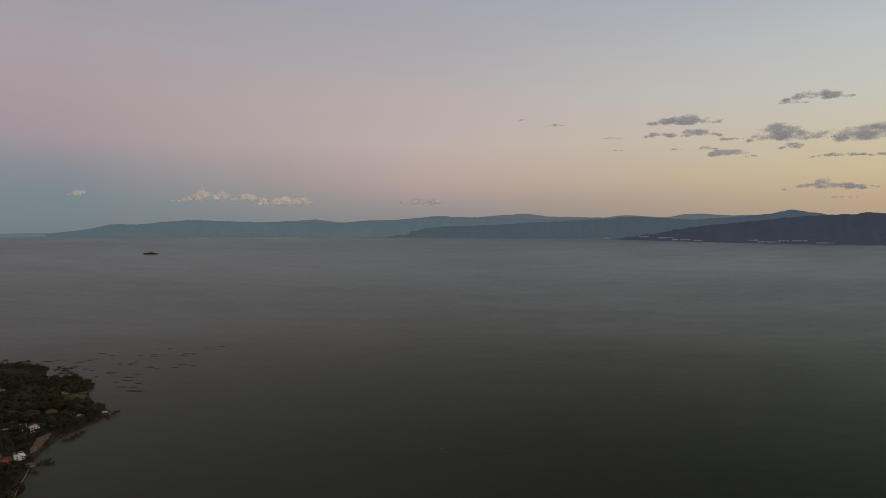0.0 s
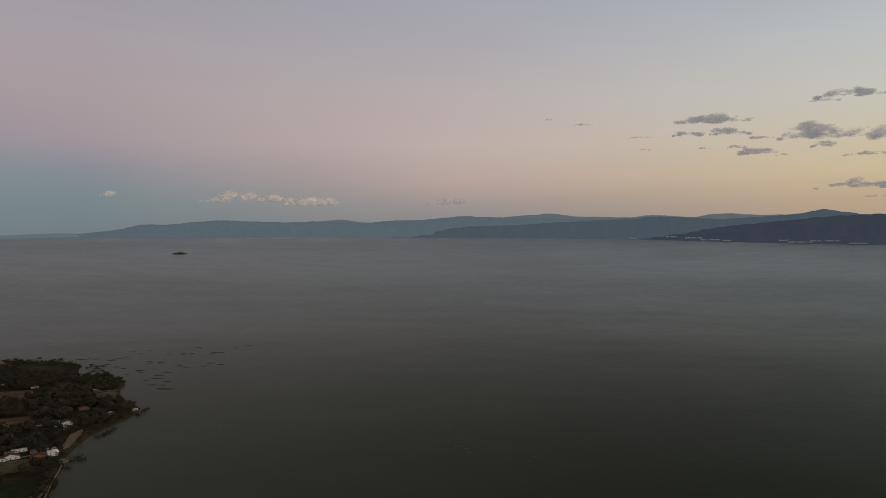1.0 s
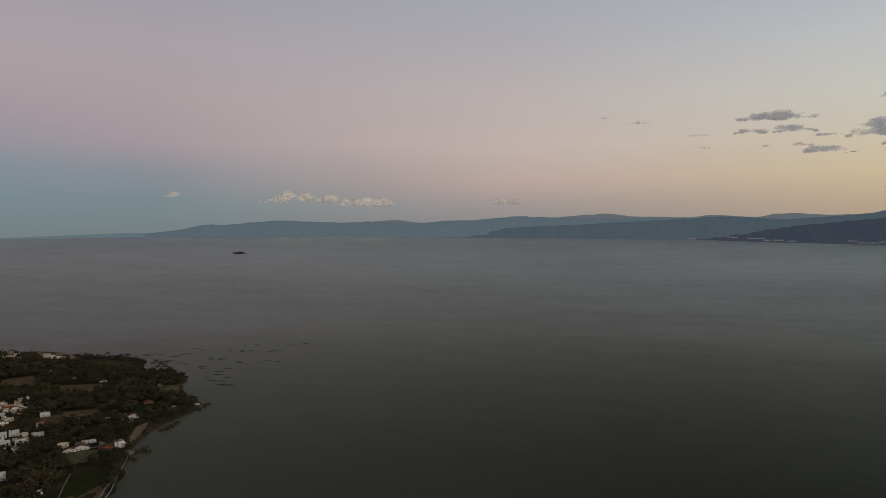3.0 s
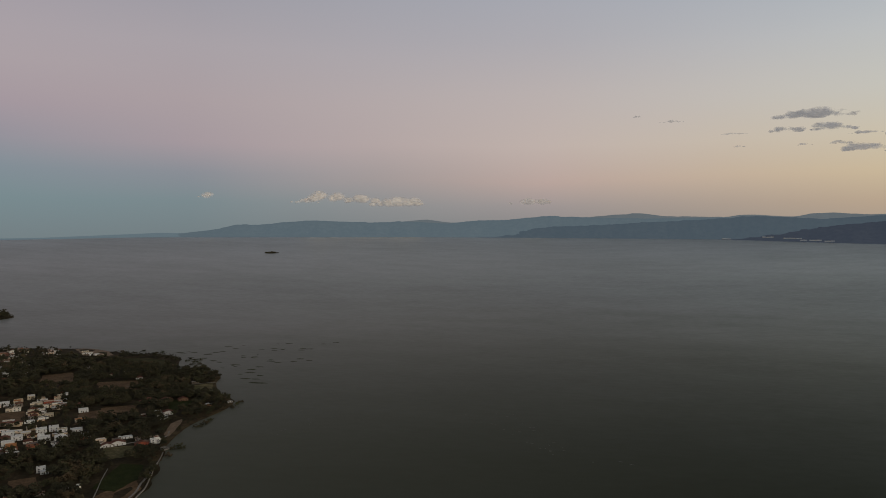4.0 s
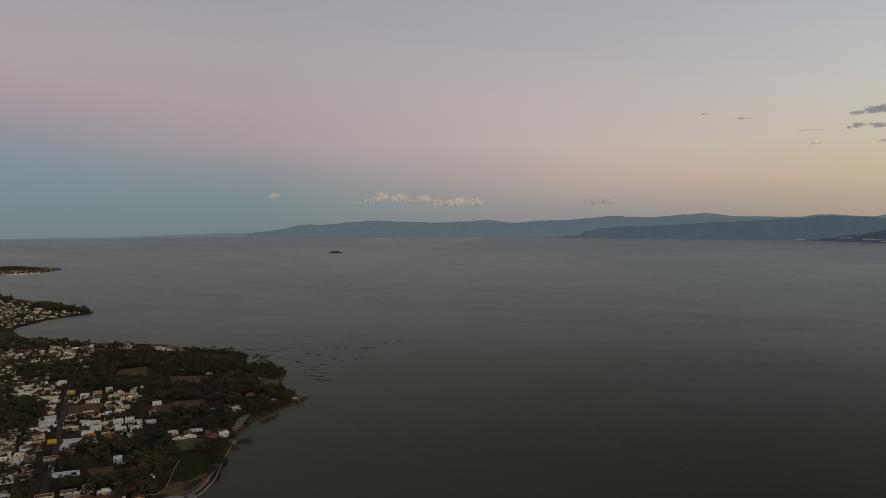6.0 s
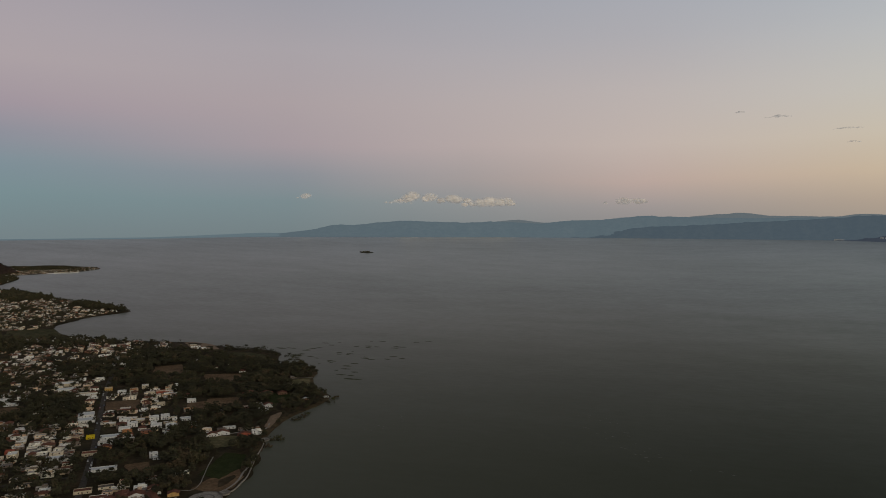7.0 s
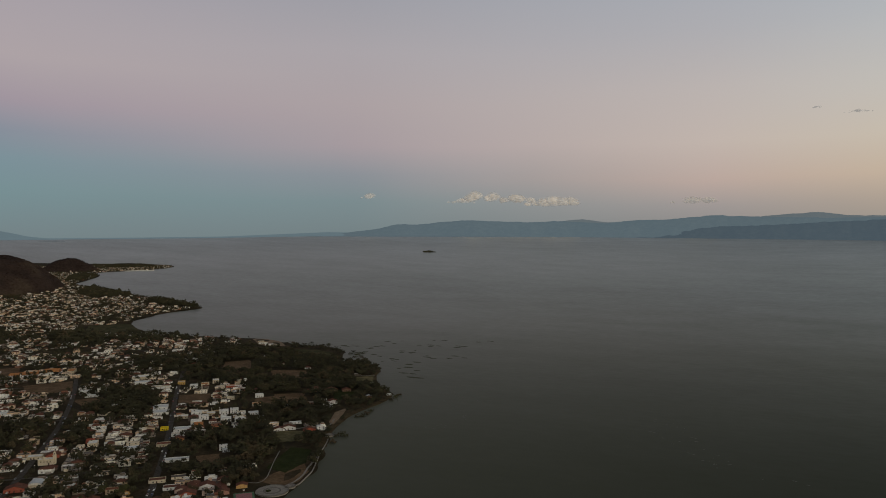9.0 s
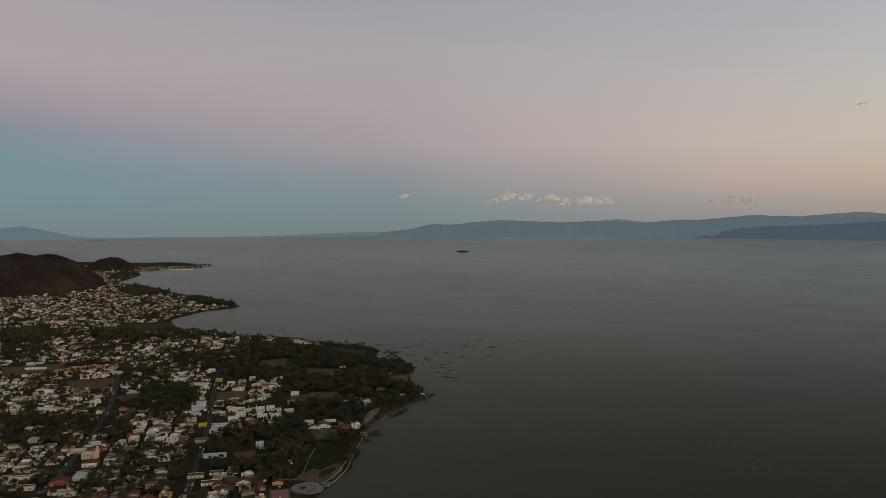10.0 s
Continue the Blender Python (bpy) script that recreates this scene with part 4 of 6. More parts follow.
# landmark buildings: place, width along the street, depth, height, walls, roof, kind
LANDMARKS = [
    ((-650, 713), 8, 8.5, 5.4, M_YELLOW, M_YELLOW, "flat", "bright yellow two-storey house on the street corner"),
    ((-734, 798), 18, 17, 6, M_WHITE, M_SHEET, "flat", "long white-roofed building beside the street"),
    ((-713, 775), 16, 19, 6, M_WHITE, M_SHEET, "flat", "long white-roofed hall beside the street"),
    ((-668, 767), 10, 12, 6, M_CREAM, None, "flat", "cream flat-roofed house behind a garden wall"),
    ((-662, 787), 11, 12, 8.5, M_WHITE, M_WHITE, "flat", "white two-storey apartment block with terraces"),
    ((-639, 774), 11, 11, 8.0, M_WHITE, M_WHITE, "flat", "white stepped apartment block in a compound"),
    ((-644, 795), 10, 10, 6.0, M_CREAM, M_WHITE, "flat", "cream apartment block in a white compound"),
    ((-634, 753), 10, 12, 7.0, M_WHITE, M_WHITE, "flat", "white apartment block with a roof terrace"),
    ((-632, 807), 11, 11, 8.5, M_WHITE, M_WHITE, "flat", "white apartment block with a stepped roof"),
    ((-623, 818), 12, 10, 8.5, M_WHITE, M_WHITE, "flat", "white apartment block with arched windows"),
    ((-606, 811), 9, 10, 8.0, M_WHITE, M_CREAM, "flat", "white apartment block at the compound's end"),
    ((-606, 778), 11, 12, 7.0, M_WHITE, M_WHITE, "flat", "white stepped house in a walled compound"),
    ((-588, 783), 11, 11, 7.0, M_WHITE, M_WHITE, "flat", "white house with a flat terrace roof"),
    ((-589, 740), 12, 12, 4.5, M_RED, M_ORANGE, "flat", "low house with an orange-red roof"),
    ((-528, 673), 7, 8, 8.5, M_WHITE, M_WHITE, "flat", "white cube-shaped villa among dark trees"),
    ((-521, 669), 7, 7, 5.0, M_WHITE, M_SHEET, "flat", "white villa wing among dark trees"),
    ((-549, 621), 9, 22, 4.5, M_WHITE, M_SHEET, "flat", "long shed with a pale metal roof"),
    ((-676, 626), 14, 9, 9.0, M_CREAM, M_WHITE, "flat", "tall cream hotel with red balconies and lit windows"),
    ((-692, 637), 8, 8, 6.0, M_RED, M_RED, "flat", "red-walled house behind the hotel"),
    ((-627, 720), 12, 20, 5.5, M_WHITE, M_SHEET, "flat", "white terraced houses with pale roofs"),
    ((-616, 699), 10, 14, 5.0, M_WHITE, None, "flat", "white flat-roofed house on the street"),
    ((-601, 682), 8, 12, 4.5, M_ORANGE, M_TILE, "tile", "orange house with a clay tile roof"),
    ((-624, 746), 8, 10, 5.5, M_ORANGE, M_ORANGE, "flat", "orange house beside the white compound"),
    ((-820, 939), 12, 10, 7.0, M_OCHRE, M_CREAM, "flat", "ochre yellow two-storey house"),
    ((-787, 930), 10, 11, 6.0, M_WHITE, M_WHITE, "flat", "white two-storey house with a flat roof"),
    ((-771, 936), 14, 9, 9.0, M_CREAM, M_ORANGE, "flat", "tall unfinished brick and cream building"),
    ((-775, 969), 13, 9, 9.0, M_CREAM, M_WHITE, "flat", "tall cream apartment house with a roof room"),
    ((-728, 946), 10, 12, 6.5, M_RED, M_CREAM, "flat", "red-fronted house in a terraced row"),
    ((-727, 965), 11, 10, 9.5, M_CREAM, M_ORANGE, "flat", "tall salmon-coloured apartment house"),
    ((-723, 976), 10, 8, 10.0, M_WHITE, M_WHITE, "flat", "tall white apartment house at the row's end"),
    ((-739, 936), 10, 12, 6.0, M_CREAM, None, "flat", "cream terraced house with a flat roof"),
    ((-915, 949), 20, 24, 7.0, M_CREAM, M_WHITE, "flat", "large cream hotel with a white roof"),
    ((-882, 917), 14, 22, 6.0, M_WHITE, M_SHEET, "flat", "long white hall beside the hotel"),
    ((-829, 902), 12, 24, 5.5, M_WHITE, M_CREAM, "flat", "low white building with a rounded roof"),
    ((-907, 827), 12, 14, 8.0, M_WHITE, M_WHITE, "flat", "white villa with stepped terraces"),
    ((-883, 816), 9, 16, 4.5, M_WHITE, M_SHEET, "flat", "white villa wing with a pale roof"),
    ((-1128, 889), 12, 26, 7.0, M_ORANGE, M_ORANGE, "flat", "row of orange terraced houses"),
    ((-1123, 908), 12, 20, 7.5, M_ORANGE, M_CREAM, "flat", "ochre and orange apartment row"),
    ((-1108, 938), 12, 22, 7.0, M_ORANGE, M_ORANGE, "flat", "orange apartment row by the road"),
    ((-1068, 944), 26, 10, 8.0, M_CREAM, M_ORANGE, "flat", "tall ochre building at the street's end"),
    ((-1193, 883), 8, 30, 5.0, M_WHITE, M_SHEET, "flat", "long pale metal-roofed shed"),
    ((-1067, 775), 9, 24, 5.0, M_RED, M_TILE, "flat", "row of houses with red roofs and yellow ends"),
    ((-647, 910), 10, 11, 7.0, M_WHITE, M_WHITE, "flat", "white villa with a terrace among trees"),
    ((-618, 863), 10, 12, 6.0, M_CREAM, M_ORANGE, "flat", "cream villa with an ochre roof"),
    ((-593, 820), 9, 12, 5.5, M_WHITE, M_SHEET, "flat", "white house with a domed pale roof"),
    ((-570, 803), 7, 9, 5.0, M_WHITE, M_SHEET, "flat", "white house among dark trees"),
    ((-677, 880), 9, 10, 6.5, M_CREAM, M_CREAM, "flat", "small cream villa in a garden"),
    ((-708, 843), 7, 12, 4.5, M_WHITE, M_CREAM, "flat", "white farm building on the edge of a field"),
    ((-513, 800), 6, 14, 4.0, M_WHITE, M_SHEET, "flat", "white open pavilion near the shore"),
    ((-506, 773), 8, 16, 4.5, M_WHITE, M_TILE, "tile", "white lakeside house with a red tile roof"),
    ((-514, 764), 8, 12, 4.0, M_WHITE, M_TILE, "tile", "low white house with clay tiles"),
    ((-477, 777), 7, 14, 3.8, M_RED, M_TILE, "tile", "low shed with a bright red tile roof"),
    ((-517, 893), 10, 12, 6.0, M_WHITE, M_WHITE, "flat", "white lakeside villa with stepped roofs"),
    ((-523, 916), 9, 11, 6.0, M_WHITE, M_TILE, "tile", "white lakeside villa with a tile roof"),
    ((-541, 920), 8, 9, 5.0, M_WHITE, M_SHEET, "flat", "white garden house near the shore"),
    ((-553, 899), 7, 12, 4.5, M_BRICK, None, "flat", "grey and white house in the trees"),
    ((-587, 975), 9, 22, 4.5, M_BRICK, M_TILE, "tile", "long house with an orange tile roof"),
    ((-565, 985), 9, 16, 4.5, M_BRICK, M_TILE, "tile", "tile-roofed house in a garden"),
    ((-543, 994), 8, 12, 4.5, M_BRICK, M_TILE, "tile", "small red tile-roofed house in trees"),
    ((-491, 970), 4, 8, 3.2, M_BRICK, M_SHEET, "tile", "small boathouse on the shore"),
    ((-470, 996), 4, 7, 3.0, M_WHITE, M_SHEET, "flat", "tiny white hut at the headland's tip"),
    ((-925, 1338), 7, 16, 4.5, M_WHITE, M_SHEET, "flat", "low white shed on the pale grass by the shore"),
    ((-908, 1330), 6, 13, 4.0, M_CREAM, M_WHITE, "flat", "small cream shed on the pale grass"),
    ((-950, 1352), 6, 18, 4.0, M_WHITE, M_CREAM, "flat", "long pale shed near the waterline"),
    ((-970, 1372), 6, 12, 4.0, M_CREAM, M_SHEET, "flat", "pale metal-roofed shed near the waterline"),
    ((-624, 632), 10, 16, 6.0, M_WHITE, M_SHEET, "flat", "pale blue-white house with a metal roof"),
    ((-602, 659), 10, 14, 5.5, M_CREAM, None, "flat", "grey flat-roofed house on the street"),
    ((-824, 606), 13, 15, 8.0, M_CREAM, M_WHITE, "flat", "cream church-like hall with a pale roof"),
    ((-780, 576), 8, 14, 6.0, M_CREAM, M_CREAM, "flat", "pale yellow house beside trees"),
    ((-910, 686), 9, 18, 5.5, M_WHITE, M_SHEET, "flat", "house with a blue-grey metal roof"),
    ((-939, 656), 10, 16, 6.0, M_WHITE, M_SHEET, "flat", "white house with a bright metal roof"),
    ((-521, 561), 9, 14, 5.0, M_CREAM, M_TILE, "flat", "low brick and tile house on the street"),
    ((-467, 541), 10, 15, 4.5, M_RED, M_TILE, "tile", "long house with a dark red tile roof"),
    ((-464, 566), 10, 14, 4.5, M_WHITE, M_TILE, "tile", "white house with a red roof"),
    ((-494, 551), 9, 14, 4.5, M_WHITE, M_TILE, "flat", "white house with bright parapets"),
    ((-629, 491), 11, 17, 4.5, M_RED, M_TILE, "tile", "wide house with a dark red tile roof"),
    ((-669, 497), 10, 15, 4.5, M_CREAM, M_TILE, "tile", "long house with a clay tile roof"),
    ((-686, 581), 10, 12, 5.0, M_RED, M_TILE, "tile", "dark red roof beside the church"),
    ((-699, 569), 9, 13, 5.5, M_CREAM, M_WHITE, "flat", "cream parish hall beside the church"),
]
LANDMARKS = [((q[0][0] * 0.992, q[0][1] * 0.992), *q[1:]) for q in LANDMARKS]
taken = [np.array(q[0]) for q in LANDMARKS]
for (x, y), w, d, h, wm, rm, kind, label in LANDMARKS:
    h *= 0.64
    d *= 1.12
    up = (w * 0.12, -d * 0.15, w * 0.5, d * 0.45, 2.4) if h > 5.8 else None
    ob = house(w, d, h, kind, wm, rm, up, tank=h > 5, label=label)
    ob.matrix_basis = pose(x, y, max(ground_at(x, y), 0.4), 0, 0, HEADING)

# the church: nave, bell tower with a lantern, small dome
(CX, CY), (HX, HY) = [(-665, 555), (-618, 504)]
church = new("church")
part("nave", *shell(11, 26, 9, 0.6), M_CREAM, church)
part("roof", *boxes((-5.2, -12.7, 8.0, 5.2, 12.7, 8.4)), M_WHITE, church)
part("tower", *boxes((-2.6, -15.5, -1, 2.6, -10.4, 13), (-2.9, -15.8, 13, 2.9, -10.1, 13.6), (-1.9, -14.8, 13.6, 1.9, -11.1, 17), (-2.2, -15.1, 17, 2.2, -10.8, 17.4)), M_CREAM, church)
part("lantern", *cylinder(0, -12.95, 17.4, 20.5, 1.6, 0.3, 8), M_CREAM, church)
dome_v, dome_f = clumps([(0, 5, 9)], [3.4], ICO_V, ICO_F, 0.0)
part("dome", dome_v, dome_f, M_CREAM, church, smooth=True)
for k in (-7, -2, 3, 8):
    opening("window", church, "e", k, 4, 1.2, 2.4, (11, 26), M_GLASS)
    opening("window", church, "w", k, 4, 1.2, 2.4, (11, 26), M_GLASS)
opening("window", church, "w", -12.95, 14.3, 1.2, 2.2, (3.8, 3.8), M_GLASS)
opening("door", church, "w", -4.5, 0, 2.2, 3.6, (11, 26), M_DOOR)
church.matrix_basis = pose(CX, CY, ground_at(CX, CY), 0, 0, HEADING)
church.scale = (0.66, 0.60, 0.72)
tagged(church, "cream stone church with a tall bell tower", "church")

hall = new("arched_hall")
part("wall", *shell(17, 22, 5.0, 0.3), M_CREAM, hall)
a = np.radians(np.linspace(0, 180, 13))
arch = np.array([[(x, -9.5 * math.cos(k), 5.0 + 3.6 * math.sin(k)) for k in a] for x in (-8.6, 8.6)]).reshape(-1, 3)
part("roof", np.vstack([arch, arch + np.array([0, 0, -0.2])]), np.vstack([grid_faces(2, 13), grid_faces(2, 13)[:, ::-1] + 26]), M_SHEET, hall, smooth=True)
part("gable_end", np.vstack([arch[:13] + np.array([0.3, 0, -0.25]), arch[13:] + np.array([-0.3, 0, -0.25])]), [tuple(range(13)), tuple(range(25, 12, -1))], M_WALL, hall)
hall.matrix_basis = pose(HX, HY, ground_at(HX, HY), 0, 0, HEADING)
hall.scale = (0.8, 0.62, 0.62)
tagged(hall, "covered market hall with a pale arched metal roof", "hall")
taken += [np.array((CX, CY)), np.array((HX, HY)), np.array((CX, CY)) + U * 8, np.array((CX, CY)) - U * 8]
taken = np.array(taken)

# ---------------------------------------------------------------- where houses and trees stand

WOODS = [
    ([(-614, 682), (-578, 716), (-559, 762), (-474, 762), (-441, 762), (-389, 647), (-393, 590), (-436, 575), (-478, 593), (-522, 579)], 0.04),
    ([(-685, 933), (-602, 969), (-490, 862), (-468, 808), (-563, 766)], 0.05),
    ([(-1043, 1276), (-769, 1378), (-562, 1164), (-491, 1017), (-602, 969), (-676, 936), (-785, 975), (-851, 967), (-946, 1090)], 0.03),
    ([(-640, 925), (-602, 969), (-560, 1030), (-491, 1017), (-455, 992), (-452, 930), (-462, 870), (-490, 862)], 0.0),
    ([(-880, 1330), (-846, 1364), (-788, 1363), (-728, 1332), (-690, 1262), (-725, 1240), (-720, 1290), (-790, 1320)], 0.0),
    ([(-944, 647), (-851, 688), (-759, 718), (-735, 676), (-779, 629), (-871, 597)], 0.55),
    ([(-876, 807), (-796, 841), (-674, 717), (-740, 704)], 0.45),
    ([(-1057, 949), (-981, 982), (-904, 976), (-849, 861), (-930, 835)], 0.35),
    ([(-672, 606), (-593, 626), (-550, 585), (-623, 561)], 0.5),
    ([(-906, 1014), (-1084, 1259), (-1053, 1308), (-900, 1110)], 0.35),
    ([(-1277, 946), (-1206, 1083), (-1084, 967), (-1213, 898)], 0.45),
    ([(-1714, 1179), (-1657, 1260), (-1440, 1196), (-1435, 1063), (-1525, 1049)], 0.35),
    ([(-1525, 1283), (-1304, 1380), (-1099, 1344), (-1183, 1251), (-1386, 1181)], 0.45),
    ([(-2390, 2136), (-2618, 2434), (-2273, 2277), (-2111, 2144), (-2214, 2045)], 0.0),
    ([(-1926, 2068), (-1727, 2037), (-1562, 1898), (-1647, 1901), (-1851, 1960)], 0.05),
    ([(-4497, 4167), (-4296, 4366), (-3830, 4146), (-3738, 3905), (-3969, 3717)], 0.12),
    ([(-3091, 2690), (-3503, 3111), (-3432, 3205), (-3273, 3089), (-3018, 2770)], 0.10),
    ([(-876, 601), (-782, 600), (-750, 554), (-785, 538)], 0.45),
    ([(-617, 510), (-557, 533), (-501, 507), (-570, 477)], 0.40),
    ([(-923, 634), (-896, 658), (-824, 652), (-734, 579), (-750, 554), (-802, 550)], 0.12),
    ([(-847, 673), (-836, 694), (-748, 623), (-761, 607)], 0.08),
    ([(-907, 814), (-818, 883), (-741, 806), (-738, 737), (-816, 737)], 0.14),
    ([(-575, 570), (-545, 587), (-491, 534), (-517, 516)], 0.12),
    ([(-1695, 1166), (-1629, 1216), (-1267, 950), (-1309, 900)], 0.15),
    ([(-1491, 1255), (-1377, 1305), (-1239, 1174), (-1310, 1109)], 0.15),
    ([(-1074, 1089), (-996, 1152), (-878, 1021), (-951, 978)], 0.14),
    ([(-679, 501), (-658, 518), (-618, 489), (-632, 466)], 0.2),
    ([(-778, 666), (-753, 689), (-668, 613), (-693, 597)], 0.25),
]
CLEAR = [np.array(q[0]) for q in FIELDS] + [np.array([(-441, 624), (-462, 712), (-433, 710), (-395, 640), (-386, 610), (-403, 589), (-424, 591)]), np.array([(-390, 529), (-430, 595), (-410, 615), (-385, 618), (-342, 549)]), np.array([(-1012, 1368), (-1002, 1440), (-872, 1385), (-862, 1312), (-905, 1292), (-945, 1300)]), np.array([(-428, 545), (-428, 566), (-414, 578), (-390, 560), (-395, 535)]), np.array([(-467, 808), (-492, 868), (-487, 898), (-474, 862), (-458, 806)])]


def in_any(pts, polys, margin=0.0):
    hit = np.zeros(len(pts), bool)
    for q in polys:
        hit |= signed_distance(pts, np.array(q)) > -margin
    return hit


lots = []
for iv, v0 in enumerate(np.arange(-2600, 560, 14.5)):
    u0 = -320.0 + rng.uniform(0, 8)
    while u0 < 5000:
        w = rng.uniform(5.8, 9.5)
        lots.append((u0 + w / 2, v0 + (2.0 if iv % 2 else -2.0) + rng.uniform(-3.0, 3.0), w))
        u0 += w + (rng.uniform(3, 12) if rng.random() < 0.22 else rng.uniform(0.1, 0.6))
lots = np.array(lots)
pos = O + lots[:, :1] * U + lots[:, 1:2] * V
dist = np.hypot(pos[:, 0], pos[:, 1])
bear = np.degrees(np.arctan2(pos[:, 0], pos[:, 1]))
ok = (dist > 540) & (dist < 6000) & (bear > -60) & (bear < -20)
lots, pos, dist = lots[ok], pos[ok], dist[ok]
gz_, gd_ = ground_height(pos[:, 0], pos[:, 1])
ok = (gd_ > 14) & (gz_ < 7.0)
lots, pos, dist, gz_, gd_ = lots[ok], pos[ok], dist[ok], gz_[ok], gd_[ok]
clump_ = 1.6 * wobble(pos[:, 0], pos[:, 1], 38, 31.0) + 1.5 * wobble(pos[:, 0], pos[:, 1], 130, 57.0)
chance = 0.97 - 0.68 * np.clip(clump_ + np.clip((dist - 1200) / 2000, -0.05, 0.38), 0, 1)
chance = np.where(gd_ < 30, chance * 0.4, chance) * (1 - 0.26 * np.clip((dist - 1300) / 700, 0, 1))
groves = wobble((pos @ U) / 3.2, pos @ V, 42, 91.0)
chance = np.where(dist > 1000, chance * np.clip(1.0 + 2.6 * groves, 0.08, 1.0), chance)
for poly, c in WOODS:
    chance = np.where(signed_distance(pos, np.array(poly)) > 0, c, chance)
clear = in_any(pos, CLEAR, 6.0)
for q in taken:
    clear |= np.hypot(pos[:, 0] - q[0], pos[:, 1] - q[1]) < 11.5
near_road = np.zeros(len(pos), bool)
for q in road_pts:
    near_road |= np.hypot(pos[:, 0] - q[0], pos[:, 1] - q[1]) < 10
built = (rng.random(len(pos)) < chance) & ~clear & ~near_road

order = np.argsort(dist)
near_ids = [i for i in order if built[i]][:300]
far_ids = [i for i in order if built[i]][300:]

TEMPLATES = [
    (6.6, 11.5, 2.9, "flat", None, "single-storey rendered town house with a flat roof"),
    (7, 11, 4.6, "flat", None, "two-storey rendered town house with a flat concrete roof"),
    (6.8, 12.5, 2.9, "flat", (0.8, -2.6, 3.6, 4.2, 2.0), "town house with a small room on its flat roof"),
    (7.6, 12, 2.8, "tile", None, "town house with a low-pitched clay tile roof"),
    (6.4, 12.5, 4.5, "flat", (0, 2.5, 3.2, 4, 2.0), "narrow two-storey house with a roof room"),
    (7.6, 9.5, 2.7, "flat", None, "low flat-roofed house with a roof tank"),
    (6.8, 10.5, 2.7, "tile", None, "small house under a weathered tile roof"),
    (7.0, 9, 4.6, "flat", None, "square two-storey house with parapet walls"),
    (7.4, 14, 2.6, "flat", None, "long low rendered building with a flat concrete roof"),
]
made = {}
for i in near_ids:
    k = int(rng.integers(len(TEMPLATES)))
    if (pos[i] - O) @ U < 40 and rng.random() < 0.45:
        k = int(rng.choice([3, 6]))
    m = pose(pos[i, 0], pos[i, 1], max(gz_[i], 0.4), 0, 0, HEADING + rng.uniform(-4, 4) + (180 if rng.random() < 0.3 else 0))
    if k in made:
        copy_thing(made[k], m)
    else:
        w, d, h, kind, up, label = TEMPLATES[k]
        made[k] = house(w, d, h, kind, None, None, up, True, label)
        made[k].matrix_basis = m


